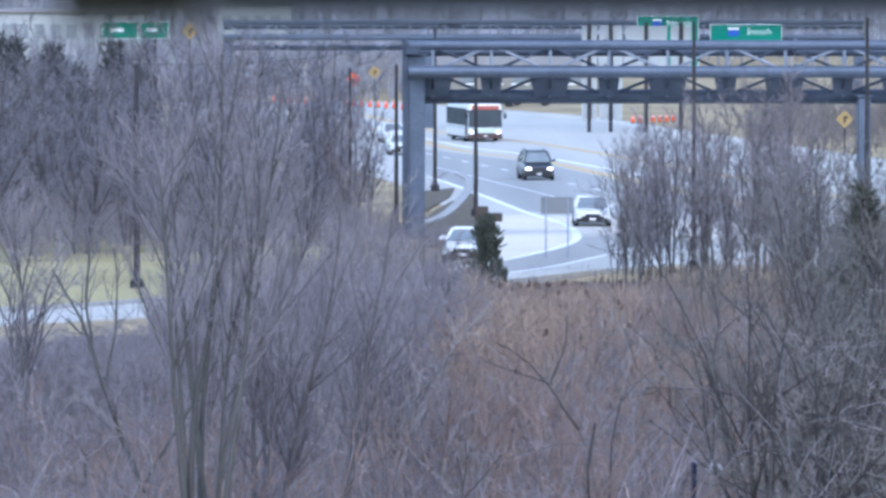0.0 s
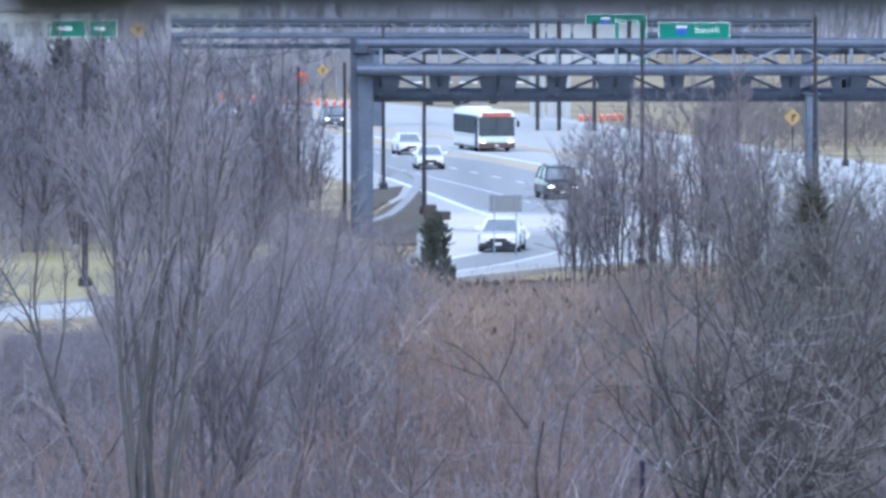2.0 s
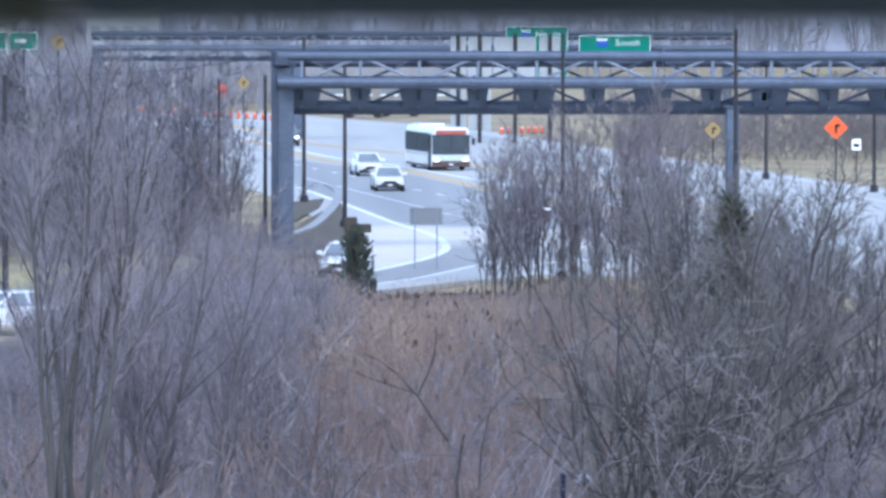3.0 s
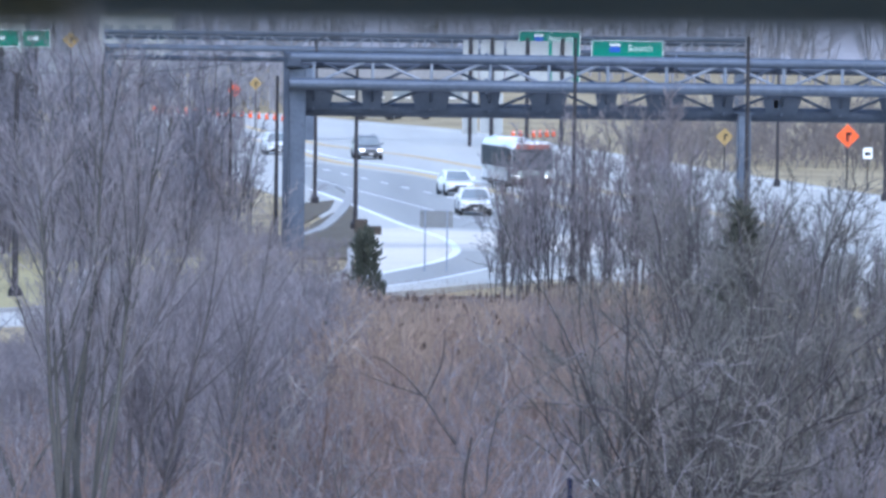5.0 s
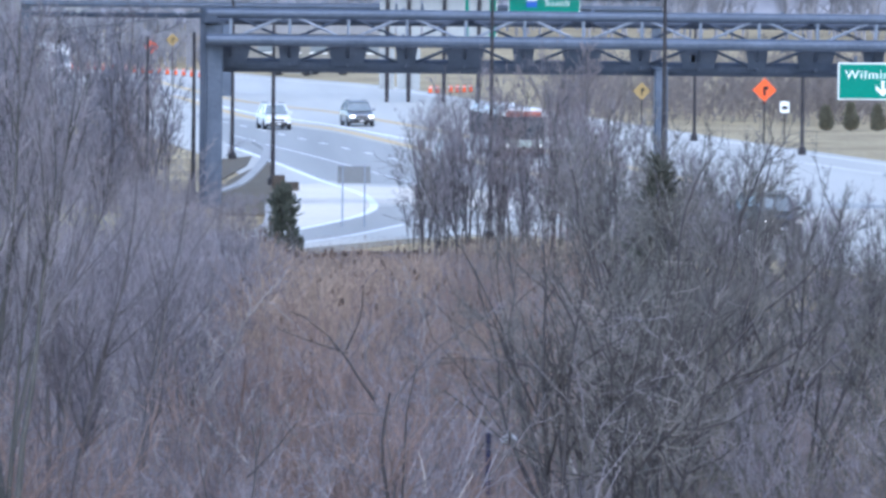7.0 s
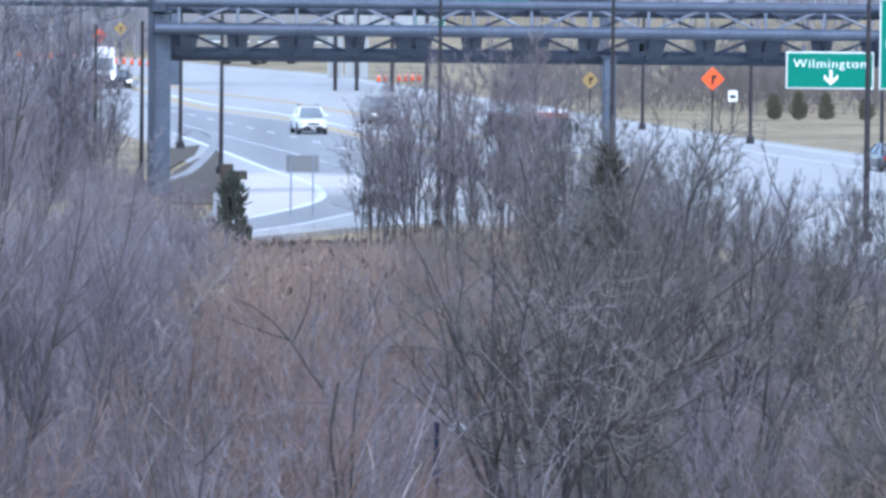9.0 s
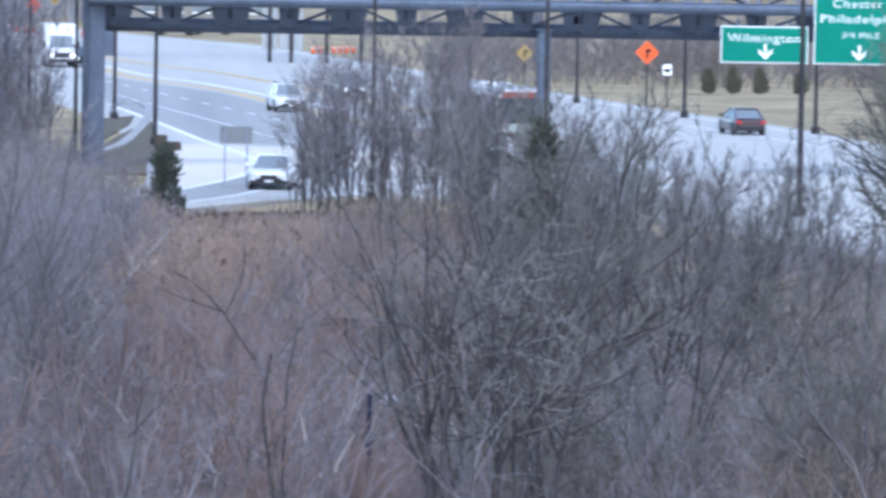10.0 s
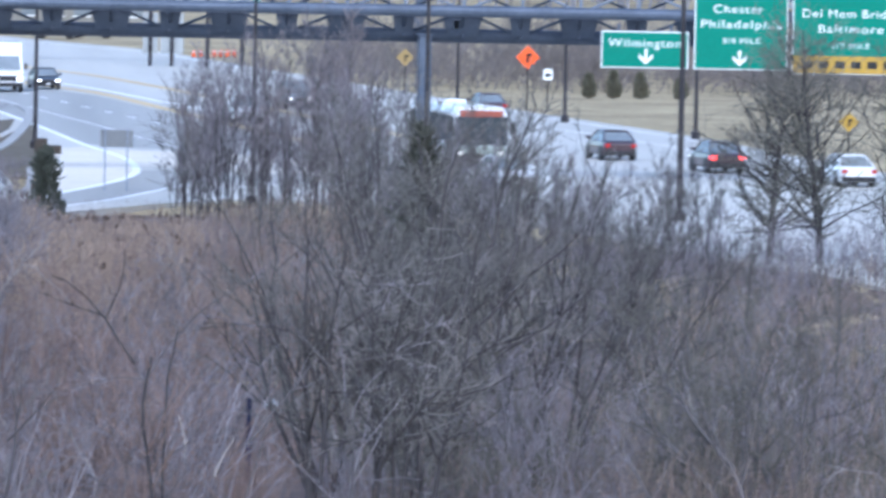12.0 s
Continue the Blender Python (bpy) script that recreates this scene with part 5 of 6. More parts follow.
for i, (u, k) in enumerate(((40.6, 1.5), (42.3, 1.75), (44.2, 1.6), (47.0, 1.3))):
    cedar(10 + i, k, 0.26 + 0.1 * k, "low dull evergreen shrub on the far verge", u, 430, EVERGREEN_DULL)


# ---- scrub
def shrub(seed, stems, height, spread, floor, twig):
    rng = np.random.default_rng(seed)
    az = rng.uniform(0, 2 * np.pi, stems)
    tilt = np.radians(spread) * rng.uniform(0.1, 1.0, stems)
    way = np.stack([np.cos(az) * np.sin(tilt), np.sin(az) * np.sin(tilt), np.cos(tilt)], 1)
    off = rng.normal(0, 0.45, (stems, 2))
    pos = np.concatenate([off, np.full((stems, 1), -0.3)], 1)
    l0, r0 = sprout(rng, pos, way, height * rng.uniform(0.55, 1.1, stems), np.full(stems, floor * 1.7), 4, 0.02, 0.14)
    l1, r1 = fork(rng, l0, r0, stems * 3, 0.15, 1.0, 36, 0.42, 0.65, 2, 0.05, 0.14, floor)
    l2, r2 = fork(rng, l1, r1, stems * 9, 0.1, 1.0, 40, 0.7, 0.7, 1, 0.04, 0.14, floor * 0.8)
    stem, fine = [tubes(l0, r0, 3), tubes(l1, r1, 3)], [tubes(l2, r2, 3)]
    return quad_mesh("trunk", stem, twig), quad_mesh("crown", fine, twig), stem + fine


def sightline_drop(b):
    """Scrub skyline fitted to the camera's view: drop below eye level per metre away, by bearing across the hollow."""
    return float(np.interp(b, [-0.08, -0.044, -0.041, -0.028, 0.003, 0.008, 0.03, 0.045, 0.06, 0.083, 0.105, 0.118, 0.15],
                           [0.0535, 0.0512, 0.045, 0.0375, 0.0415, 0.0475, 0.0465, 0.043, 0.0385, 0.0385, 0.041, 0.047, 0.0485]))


kinds = {"grey": [shrub(100 + i, 22, 3.0, 28, 0.0085, TWIG) for i in range(5)],
         "red": [shrub(120 + i, 23, 3.0, 32, 0.0085, TWIG_RED) for i in range(4)],
         "olive": [shrub(140 + i, 22, 3.0, 30, 0.0085, TWIG_OLIVE) for i in range(4)]}
label_of = {"grey": "tangled grey leafless shrub", "red": "tangled reddish-brown leafless shrub", "olive": "tangled olive-grey leafless shrub"}
undergrowth = []


def plant(x, y, h, kind, rng, joined=False):
    """A shrub of its own, or one more bush of the joined undergrowth."""
    me = kinds[kind][int(rng.integers(0, len(kinds[kind])))]
    m = stand(x, y, rng.uniform(0, 360), 1.0) @ Matrix.Diagonal((h / 3.2 * 1.15, h / 3.2 * 1.15, h / 3.2, 1))
    if joined:
        turn, foot = np.array(m.to_3x3()), np.array(m.translation)
        undergrowth.extend((v @ turn.T + foot, q) for v, q in me[2])
        return
    ob = thing("shrub", "", "")
    part("trunk", me[0], None, ob)
    part("crown", me[1], None, ob)
    ob.matrix_basis = m
    tagged(ob, label_of[kind], "shrub", "scrub shrubs")


rng = np.random.default_rng(5)
done = 0
while done < 140:
    y = 122 + 120 * rng.uniform(0, 1) ** 1.35
    b = rng.uniform(-0.084, 0.156)
    x = b * y
    if y > 195 and b < -0.02 and y > 205 + (b + 0.085) * 450:
        continue
    if abs(b - 0.042) < 0.005 and y < 136:
        continue
    # shrub height is capped where the camera's sight line passes over it
    room = 11.2 - sightline_drop(b) * y - relief(x, y)
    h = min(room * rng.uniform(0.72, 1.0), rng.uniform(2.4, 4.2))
    if h < 0.9:
        continue
    if b < 0.0:
        kind = "grey" if rng.uniform() < 0.8 else "red"
    elif b < 0.055:
        kind = "red" if rng.uniform() < 0.8 else "grey"
    else:
        kind = ("olive", "olive", "grey")[int(rng.integers(0, 3))]
    plant(x, y, h, kind, rng)
    done += 1
for i in range(34):
    b = rng.uniform(0.002, 0.06)
    y = rng.uniform(150, 232)
    # sized from the same sight line
    plant(b * y, y, max(1.0, min(3.4, (11.2 - sightline_drop(b) * y + 1.0) * rng.uniform(0.8, 1.03))), "red" if i % 3 else "grey", rng)
# a thick belt before the slip road, and undergrowth in the wood behind the lawn
for i in range(50):
    b = -0.043 + 0.046 * (i + rng.uniform(-0.5, 0.5)) / 49
    y = rng.uniform(182, 209 + (b + 0.043) * 560)
    # belt height follows the skyline fitted to the camera
    plant(b * y, y, max(1.2, (11.2 - sightline_drop(b) * y + 1.0) * rng.uniform(0.8, 1.02)), "grey", rng, True)
for i in range(52):
    b = -0.078 + 0.064 * (i + rng.uniform(-0.5, 0.5)) / 51
    y = rng.uniform(258, 300)
    plant(b * y, y, rng.uniform(2.6, 4.4), "grey", rng, True)
# low brush along the near side of the slip road
for i in range(72):
    b = -0.082 + 0.04 * (i + rng.uniform(-0.5, 0.5)) / 71
    y = rng.uniform(178, 199)
    # brush tops follow the fitted skyline too
    plant(b * y, y, max(0.9, (11.2 - sightline_drop(b) * y - relief(b * y, y)) * rng.uniform(0.85, 1.06)), "grey", rng, True)
for i in range(22):
    b = -0.0175 + 0.011 * (i + rng.uniform(-0.5, 0.5)) / 21
    y = rng.uniform(258, 292)
    plant(b * y, y, rng.uniform(1.2, 2.0), "grey", rng, True)
# low bushes break the crest of the bank, sized from the camera's sight line
for i in range(20):
    b = 0.005 + 0.034 * (i + rng.uniform(-0.5, 0.5)) / 19
    y = rng.uniform(228, 246)
    plant(b * y, y, max(0.7, 11.2 - sightline_drop(b) * y - relief(b * y, y) + rng.uniform(-0.2, 0.55)), "red" if i % 4 else "grey", rng)
# brush about the cedar and the level-boughed trees
for u, y, h in ((-0.022, 216, 3.0), (-0.0205, 221, 2.8), (-0.019, 218, 3.1), (-0.0175, 224, 2.8), (-0.016, 221, 3.0), (-0.0148, 227, 2.7), (-0.0135, 224, 2.9), (-0.0122, 230, 2.6), (-0.011, 228, 2.8), (-0.0098, 233, 2.6), (-0.0085, 231, 2.7), (-0.0072, 235, 2.4), (-0.006, 233, 2.4), (-0.0085, 238, 2.6), (-0.0068, 241, 2.3), (-0.005, 239, 2.4), (-0.0034, 242, 2.2), (-0.0018, 239, 2.1), (-0.0004, 240, 1.9), (0.0048, 226, 1.9), (0.0058, 229, 1.8), (0.0072, 227, 1.7), (0.0085, 230, 1.4), (0.0005, 226, 2.2), (0.0035, 230, 1.8), (0.0062, 233, 1.5), (0.0092, 232, 1.2), (-0.0055, 264, 1.5), (-0.0035, 268, 1.9), (-0.0015, 265, 1.6), (0.0008, 262, 1.4), (-0.007, 270, 2.2), (0.112, 200, 2.8), (0.116, 204, 2.6), (0.119, 202, 3.0), (0.124, 198, 3.1), (0.127, 206, 2.6), (0.129, 204, 2.9), (0.134, 200, 3.1), (0.139, 203, 2.9), (0.142, 206, 2.6), (0.145, 199, 3.0), (0.15, 204, 2.9)):
    plant(u * y, y, h, "grey", rng)


for u, y, h in ((5.3, 131, 1.5), (5.5, 130, 1.3), (5.12, 132, 1.4)):
    plant(u, y, h, "red", rng)
for u, y, h in ((0.9, 238, 1.8), (0.5, 235, 2.0), (-0.3, 288, 0.8), (0.6, 286, 0.7), (1.2, 290, 0.7), (0.1, 284, 0.9)):
    plant(u, y, h, "grey", rng, True)
ob = new("undergrowth", quad_mesh("undergrowth", undergrowth, TWIG))
tagged(ob, "dense grey leafless undergrowth along the slip road and lawn", "undergrowth", kind="stuff")


# scattered crooked pale and dark saplings standing out of the brush
sap = [bare_tree(200 + i, 4.6, 2, 28, 0.048, 12, 40, 130, 42, 0.03, 0.007, BARK_PALE if i % 2 else BARK, TWIG, lo=0.25, bend=0.36, reach=0.42, fine=1) for i in range(6)]
first = {}
for i in range(72):
    b = -0.076 + 0.226 * ((i * 0.618 + 0.3) % 1.0)
    y = rng.uniform(120, 170)
    m = stand(b * y, y, i * 71, rng.uniform(0.8, 1.25))
    j = i % 6
    if j not in first:
        first[j] = tree(sap[j], "crooked pale sapling in the scrub" if j % 2 else "crooked dark sapling in the scrub", "sapling", "saplings", m, "sapling")
    else:
        copy_thing(first[j], m)


def weeds(name, count, b0, b1, y0, y1, h0, h1, material, heads, seed, label, r=0.008):
    rng = np.random.default_rng(seed)
    y = rng.uniform(y0, y1, count)
    b = rng.uniform(b0, b1, count)
    x = b * y
    z = np.array([relief(p, q) for p, q in zip(x, y)]) - 0.05
    # stalks are cut to the camera's sight line
    room = np.array([11.2 - sightline_drop(p) * q for p, q in zip(b, y)]) - z
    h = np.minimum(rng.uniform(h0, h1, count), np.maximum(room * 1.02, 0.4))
    way = np.stack([rng.normal(0, 0.16, count), rng.normal(0, 0.16, count), np.ones(count)], 1)
    p, rad = sprout(rng, np.stack([x, y, z], 1), way, h, np.full(count, r), 2, -0.02, 0.13)
    l1, r1 = fork(rng, p, rad, count, 0.4, 1.0, 36, 0.35, 0.8, 1, 0.02, 0.12, r * 0.8)
    ob = new(name, quad_mesh(name, [tubes(p, rad, 3), tubes(l1, r1, 3)], material))
    tagged(ob, label, "weeds", kind="stuff")
    if heads:
        pick = rng.choice(count, heads, replace=False)
        q, hr = sprout(rng, p[pick, -1], way[pick], rng.uniform(0.1, 0.26, heads), rng.uniform(0.03, 0.06, heads), 2, 0.0, 0.15)
        hr[:, 0] *= 0.5
        hr *= 1.5
        ob = new("seed_heads", quad_mesh("seed_heads", [tubes(q, hr, 4)], SEED))
        tagged(ob, "dark dry seed heads on the weed stalks", "weeds", kind="stuff")


weeds("dry_weeds", 4600, 0.0, 0.058, 168, 243, 0.8, 2.6, REED, 300, 1, "tan dry weed stalks below the fork")
weeds("dry_weeds", 2600, -0.08, 0.15, 118, 190, 0.8, 2.0, TWIG_RED, 0, 2, "brown dry weed stalks across the scrub")
weeds("dry_weeds", 1600, 0.1, 0.15, 118, 200, 1.2, 2.6, REED, 0, 3, "pale dry weed stalks in the scrub")
weeds("verge_grass", 1500, 0.004, 0.06, 240, 254, 0.2, 0.7, REED, 0, 4, "tufty dry verge grass")


def plumes(seed, tufts, b0, b1, y0, y1, label):
    """Tussocks of tall dry grass: a fan of blades with a feathery pale head each."""
    rng = np.random.default_rng(seed)
    blades = 26
    cy = rng.uniform(y0, y1, tufts)
    cb = rng.uniform(b0, b1, tufts)
    # tussock tops are fitted just under the camera's sight line
    low = np.array([11.2 - (sightline_drop(b) + 0.0012) * y for b, y in zip(cb, cy)])
    foot = np.array([relief(b * y, y) for b, y in zip(cb, cy)])
    tall = np.clip(low - foot, 0.7, 2.9) * rng.uniform(0.75, 1.05, tufts)
    base = np.repeat(np.stack([cb * cy, cy, foot - 0.05], 1), blades, 0) + rng.normal(0, 0.16, (tufts * blades, 3)) * np.array([1, 1, 0])
    way = np.stack([rng.normal(0, 0.24, len(base)), rng.normal(0, 0.24, len(base)), np.ones(len(base))], 1)
    p, rad = sprout(rng, base, way, np.repeat(tall, blades) * rng.uniform(0.7, 1.05, len(base)), np.full(len(base), 0.011), 3, -0.04, 0.1)
    q, hr = sprout(rng, p[:, -1], p[:, -1] - p[:, -2], rng.uniform(0.15, 0.4, len(base)), rng.uniform(0.014, 0.032, len(base)), 2, -0.12, 0.2)
    ob = new("tussock_grass", quad_mesh("tussock_grass", [tubes(p, rad, 3), tubes(q, hr, 3)], PLUME))
    tagged(ob, label, "grass", kind="stuff")


plumes(7, 70, 0.004, 0.032, 198, 238, "pale tan tussock grass on the bank below the fork")
plumes(8, 16, 0.0, 0.026, 176, 200, "pale tan tussock grass among the scrub")

# far woods and the rise behind them, with distance haze put into their colour
def far_wood(count, b0, b1, y0, y1, hgt, seed, label, r=0.05, twig=None, wild=0.05, stout=2.2):
    rng = np.random.default_rng(seed)
    y = rng.uniform(y0, y1, count)
    x = rng.uniform(b0, b1, count) * y
    z = np.array([relief(p, q) for p, q in zip(x, y)]) - 0.2
    way = np.stack([rng.normal(0, wild, count), rng.normal(0, wild, count), np.ones(count)], 1)
    p, rad = sprout(rng, np.stack([x, y, z], 1), way, hgt * rng.uniform(0.45, 1.15, count), np.full(count, r * stout), 4, 0.02, wild)
    l1, r1 = fork(rng, p, rad, count * 12, 0.05, 1.0, 36, 0.3, 0.6, 2, 0.08, 0.1, r)
    l2, r2 = fork(rng, l1, r1, count * 30, 0.1, 1.0, 38, 0.6, 0.7, 1, 0.05, 0.1, r * 0.7)
    ob = new("far_woods", quad_mesh("far_woods", [tubes(p, rad, 4), tubes(l1, r1, 3), tubes(l2, r2, 3)], twig or HAZED_TWIG))
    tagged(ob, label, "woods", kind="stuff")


far_wood(360, -0.12, 0.19, 785, 870, 18, 11, "bare woods along the skyline with haze in their colour", 0.085)
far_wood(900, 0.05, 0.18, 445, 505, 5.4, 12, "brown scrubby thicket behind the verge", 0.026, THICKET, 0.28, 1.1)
far_wood(320, -0.075, -0.0045, 655, 690, 7.0, 13, "bare thicket behind the barrels with haze in its colour", 0.05)
rise = Mesh()
cols = 80
tops = [(-420 + 840 * i / cols, 18 + 5 * noise.noise((i * 0.15, 3.0, 0.0)) + 2.5 * noise.noise((i * 0.7, 9.0, 0.0))) for i in range(cols + 1)]
rise.add([(x, 860, -1) for x, z in tops] + [(x, 900, z) for x, z in tops] + [(x * 1.2, 1300, z * 1.1) for x, z in tops],
         [(j * (cols + 1) + i, j * (cols + 1) + i + 1, (j + 1) * (cols + 1) + i + 1, (j + 1) * (cols + 1) + i) for j in range(2) for i in range(cols)])
solid("backdrop", rise, HAZED_TWIG, "wooded rise in the distance with haze in its colour", "hill", kind="structure")

cb = thing("utility_cabinet", "pale grey utility cabinet on the lawn behind bare twigs", "cabinet", m=pose(-7.42, 290, 0.05))
part("body", Mesh().box(-0.52, 0.52, -0.3, 0.3, 0.1, 1.42, 0.04), CABINET, cb)
part("plinth", Mesh().box(-0.58, 0.58, -0.36, 0.36, -0.15, 0.1, 0.02), KERB, cb)
part("door", Mesh().box(-0.46, 0.46, -0.33, -0.3, 0.18, 1.32, 0.01), CABINET, cb)
# litter caught in the scrub
# post lengthened so its top shows in place from the camera; brush covers the rest
lp = thing("marker_post", "dark blue plastic marker post in the scrub, its height fitted to the camera's view", "post", m=stand(5.42, 134))
part("shaft", Mesh().tube([(0, 0, -0.2), (0, 0, 2.02), (0, 0, 2.08)], [0.06, 0.06, 0.03], 8), BLUE_POST, lp)
bag = Mesh()
rb = random.Random(4)
bag.loft([[(math.cos(a) * r * rb.uniform(0.7, 1.2), math.sin(a) * r * rb.uniform(0.7, 1.2), z) for a in (i * math.pi / 4 for i in range(8))] for r, z in ((0.06, 0), (0.17, 0.06), (0.15, 0.15), (0.05, 0.22))])
solid("plastic_bag", bag, BAG, "crumpled white plastic bag caught on twigs", "litter", m=pose(5.86, 134, 0.86))
limbed(309, 5.86, 134.12, ((0.0, -0.3, 0, 2.6, 0.014), (0.02, 1.5, 20, 0.9, 0.008)), "thin dry sapling beside a marker post", BARK, TWIG, 3, 0.05)

# ---------------------------------------------------------------- the eave over the camera and the wall behind it
solid("roof_soffit", Mesh().box(-6.0, 6.0, -2.0, 1.8, 11.6, 11.7), EAVE, "dark underside of a roof eave close overhead", "eave", kind="structure")
solid("fascia_board", Mesh().box(-0.07, 6.0, 1.8, 1.84, 11.192, 11.7, 0.003), EAVE, "dark fascia board of the roof eave", "eave", kind="structure")
solid("fascia_board", Mesh().box(-6.0, -0.07, 1.8, 1.84, 11.2, 11.7, 0.003), BRACKET, "weathered grey fascia board of the roof eave", "eave", kind="structure")
solid("eave_bracket", Mesh().box(-0.11, -0.07, 1.76, 1.8, 11.19, 11.2, 0.002), BRACKET, "weathered brown bracket under the eave", "bracket", kind="structure")
solid("wall_behind", Mesh().box(-8, 8, -2.3, -2.0, -1.5, 11.7), WALL, "plain building wall below the eave", "wall", kind="structure")


def motions():
    walk(sedan, [(t, pose(x, y, 0, 0, 0, a)) for t, x, y, a in (
        (0, 7.2, 298.8, -180), (0.5, 7.3, 289.7, -181), (1, 6.8, 281.5, -182), (1.5, 5.9, 274.1, -184), (2, 4.6, 267.1, -185), (2.5, 3.0, 260.5, -187), (3, 1.1, 254.1, -188), (3.5, -1.1, 247.6, -188), (4, -3.4, 240.9, -189), (4.5, -5.8, 233.8, -188), (5, -8.3, 226.0, -188), (5.5, -10.9, 217.6, -193), (7, -19.0, 207.0, -224), (9, -31.0, 197.0, -231), (12, -50.0, 182.0, -232))])
    walk(saloon, [(t, pose(x, y, 0, 0, 0, a)) for t, x, y, a in (
        (0, 0.8, 258.1, 174), (0.5, -1.2, 249.6, 174), (1, -3.2, 241.2, 174), (1.5, -5.3, 233.0, 173), (2, -7.4, 225.0, 173), (2.5, -9.7, 217.1, 173), (2.7, -10.6, 214.0, 137), (4, -18.0, 208.0, 130), (6, -31.0, 197.0, 130), (12, -70.0, 165.0, 129))])
    walk(dark_suv, [(t, pose(x, y, 0, 0, 0, a)) for t, x, y, a in (
        (0, 5.8, 373.9, -175), (1, 7.5, 354.9, -175), (2, 9.3, 335.8, -173), (3.5, 12.6, 312.0, -171), (5, 16.5, 288.0, -170), (6.5, 21.0, 265.0, -169), (8, 26.0, 240.0, -168), (9.5, 32.0, 212.0, -167), (12, 42.0, 170.0, -167))])
    walk(bus, [(t, pose(x, y, 0, 0, 0, a)) for t, x, y, a in (
        (0, 3.2, 471.1, -172), (0.5, 4.3, 462.2, -172), (1, 5.3, 453.4, -172), (1.5, 6.4, 444.8, -172), (2, 7.4, 436.4, -172), (2.5, 8.4, 428.0, -172), (3, 9.4, 419.8, -172), (3.5, 10.3, 411.8, -172), (4, 11.3, 403.9, -172), (4.5, 12.2, 396.1, -172), (5, 13.1, 388.5, -172), (5.5, 13.9, 381.0, -172), (6, 14.8, 373.7, -173), (6.5, 15.6, 366.5, -173), (7, 16.4, 359.4, -173), (7.5, 17.1, 352.5, -173), (8, 17.9, 345.8, -173), (8.5, 18.6, 339.2, -173), (9, 19.3, 332.7, -173), (9.5, 19.9, 326.3, -173), (10, 20.6, 320.1, -173), (10.5, 21.2, 314.1, -173), (11, 21.8, 308.2, -173), (11.5, 22.4, 302.4, -173), (12, 22.9, 296.8, -173))])
    walk(white_sedan, [(t, pose(x, y, 0, 0, 0, a)) for t, x, y, a in (
        (0, -2.8, 432.0, -176), (1, 0.0, 412.6, -176), (1.5, 1.3, 402.7, -177), (2, 2.5, 392.8, -177), (2.5, 3.7, 383.0, -177), (3, 4.7, 373.4, -177), (3.5, 5.7, 363.8, -177), (4, 6.7, 354.3, -178), (4.5, 7.5, 345.0, -178), (5, 8.3, 335.7, -178), (5.5, 9.0, 326.5, -178), (7, 10.3, 303.0, -179), (8, 9.9, 289.0, -182), (9, 8.5, 275.5, -183), (9.5, 7.7, 269.0, -184), (10, 6.2, 261.5, -186), (10.5, 4.3, 254.0, -188), (11, 2.5, 250.0, -193), (11.5, 0.6, 247.0, -194), (12, -1.4, 243.5, -193))])
    walk(estate, [(t, pose(x, y, 0, 0, 0, a)) for t, x, y, a in (
        (0, -3.6, 468.0, -173), (1.5, 0.1, 438.9, -173), (2.5, 2.7, 417.1, -173), (3.5, 5.0, 397.1, -173), (4.5, 7.2, 379.0, -173), (5.5, 9.2, 362.9, -173), (6.5, 11.0, 348.6, -172), (8, 14.3, 325.0, -173), (9.5, 17.0, 302.0, -172), (12, 22.5, 270.0, -170))])
    walk(dark_crossover, [(t, pose(x, y, 0, 0, 0, a)) for t, x, y, a in (
        (0, -10.0, 560.0, -173), (1.5, -6.1, 527.6, -173), (2.5, -3.2, 504.9, -173), (3.5, -0.5, 484.1, -172), (4.5, 2.2, 465.4, -172), (5.5, 4.8, 448.6, -173), (6.5, 7.2, 433.9, -173), (7.5, 9.5, 421.2, -173), (8.5, 11.7, 410.4, -173), (9.5, 13.8, 401.7, -173), (10.5, 15.8, 394.9, -173), (11.5, 17.7, 390.2, -173), (12, 18.6, 388.5, -173))])
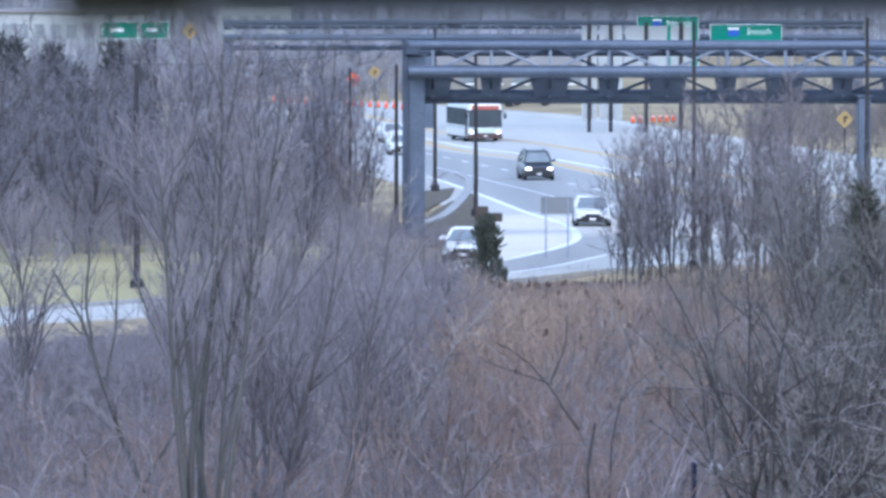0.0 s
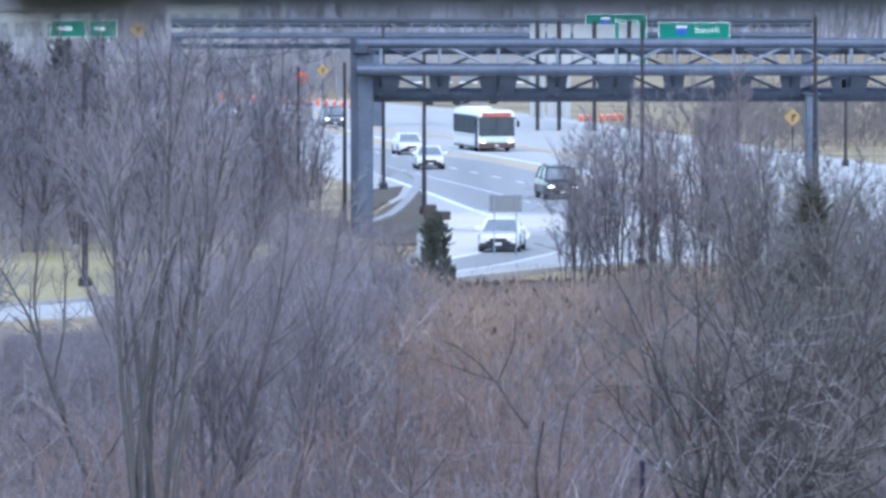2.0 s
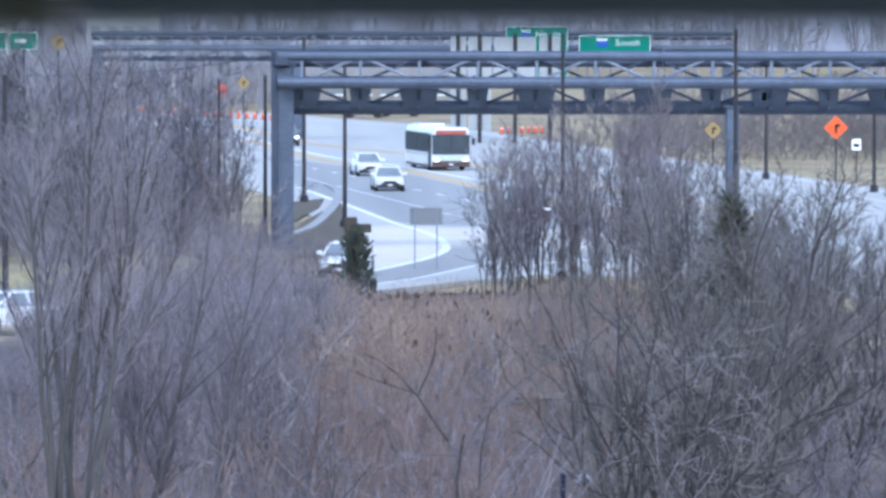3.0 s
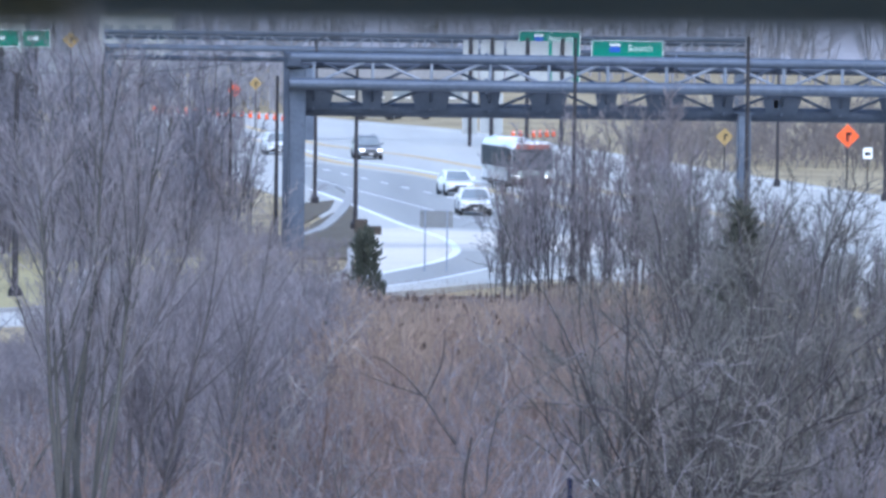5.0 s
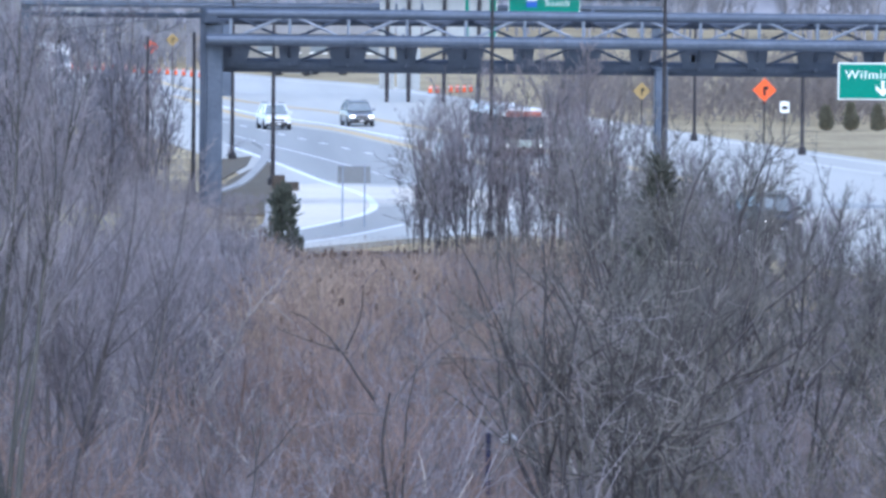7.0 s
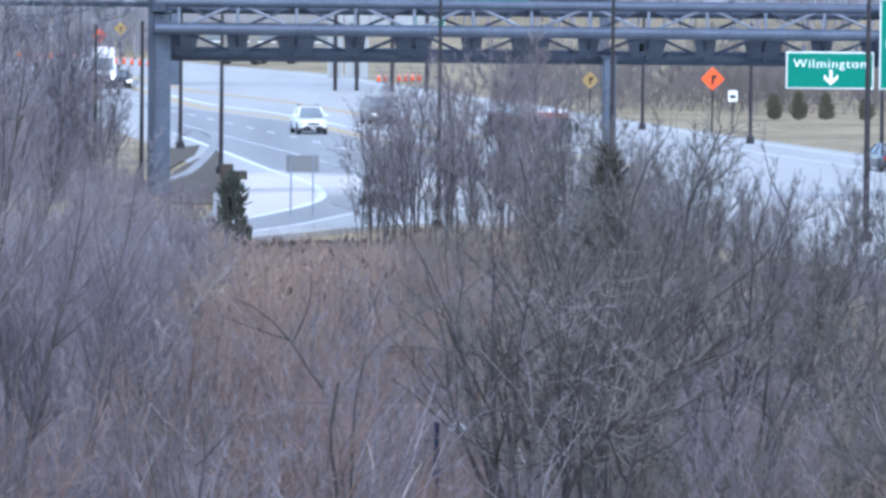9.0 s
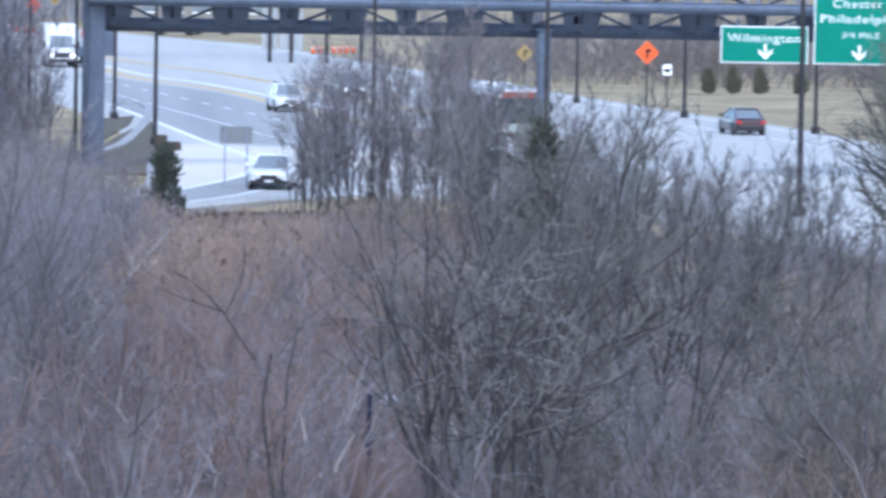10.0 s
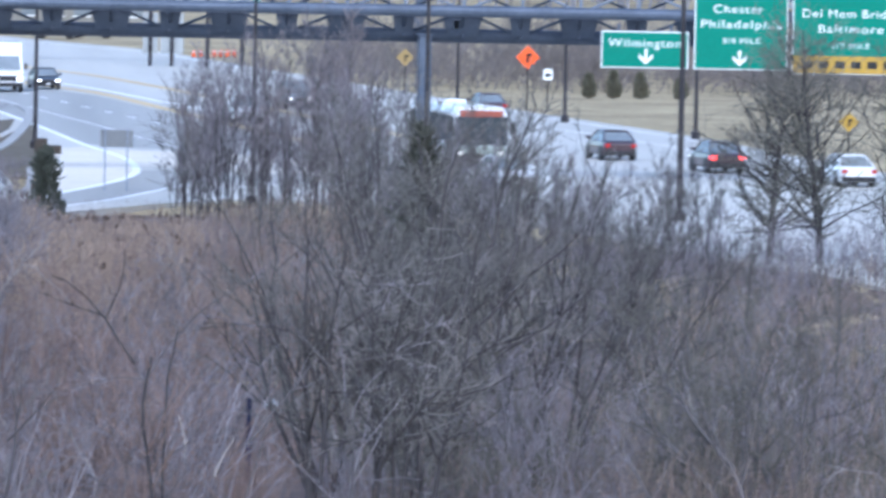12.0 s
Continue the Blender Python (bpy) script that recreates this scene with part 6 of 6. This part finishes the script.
    walk(white_suv, [(t, pose(x, y, 0, 0, 0, a)) for t, x, y, a in (
        (0, -22.0, 600.0, -172), (2.5, -12.0, 530.0, -172), (4.3, -5.5, 486.7, -172), (5.3, -2.4, 457.9, -174), (6.3, 0.6, 432.6, -173), (7.3, 3.4, 411.0, -172), (8.3, 6.0, 393.0, -174), (9.3, 8.4, 378.5, -174), (10.3, 10.7, 367.7, -174), (11.3, 12.7, 360.4, -174), (11.5, 13.1, 359.4, -174), (12, 14.1, 356.8, -174))])
    walk(truck, [(t, pose(x, y, 0, 0, 0, a)) for t, x, y, a in (
        (0, -75.0, 900.0, -169), (5, -34.0, 690.0, -170), (7, -17.0, 585.0, -172), (8.8, -7.5, 510.8, -173), (9.8, -5.1, 481.4, -175), (10.8, -2.6, 452.1, -175), (11.8, -0.2, 422.7, -175), (12, 0.3, 416.9, -175))])
    walk(black_car, [(t, pose(x, y, 0, 0, 0, a)) for t, x, y, a in (
        (0, -50.0, 800.0, -171), (6, -15.0, 590.0, -171), (9, -5.5, 505.0, -174), (11, -0.1, 452.7, -174), (12, 3.1, 426.2, -173))])
    walk(away_a, [(t, pose(x, y, 0, 0, 0, a)) for t, x, y, a in (
        (0, 57.0, 172.0, 7), (4, 48.6, 239.0, 7), (7, 41.8, 290.0, 7), (8.8, 37.8, 321.0, 7), (9.5, 35.9, 333.0, 7), (10.5, 33.5, 350.5, 7), (11, 32.4, 361.0, 7), (12, 30.0, 379.0, 7))])
    walk(away_b, [(t, pose(x, y, 0, 0, 0, a)) for t, x, y, a in (
        (0, 51.0, 130.0, 7), (6, 42.5, 212.0, 7), (9.5, 36.3, 266.0, 7), (10.8, 34.2, 287.0, 7), (11.5, 32.5, 302.0, 7), (12, 30.9, 309.5, 7))])
    walk(away_c, [(t, pose(x, y, 0, 0, 0, a)) for t, x, y, a in (
        (0, 53.0, 122.0, 7), (8, 42.0, 228.0, 7), (11.5, 36.1, 286.0, 7), (12, 34.6, 295.0, 7))])
    walk(away_d, [(t, pose(x, y, 0, 0, 0, a)) for t, x, y, a in (
        (0, 57.0, 104.0, 7), (9, 44.5, 232.0, 7), (11.5, 39.9, 273.0, 7), (12, 39.0, 281.0, 7))])


motions()
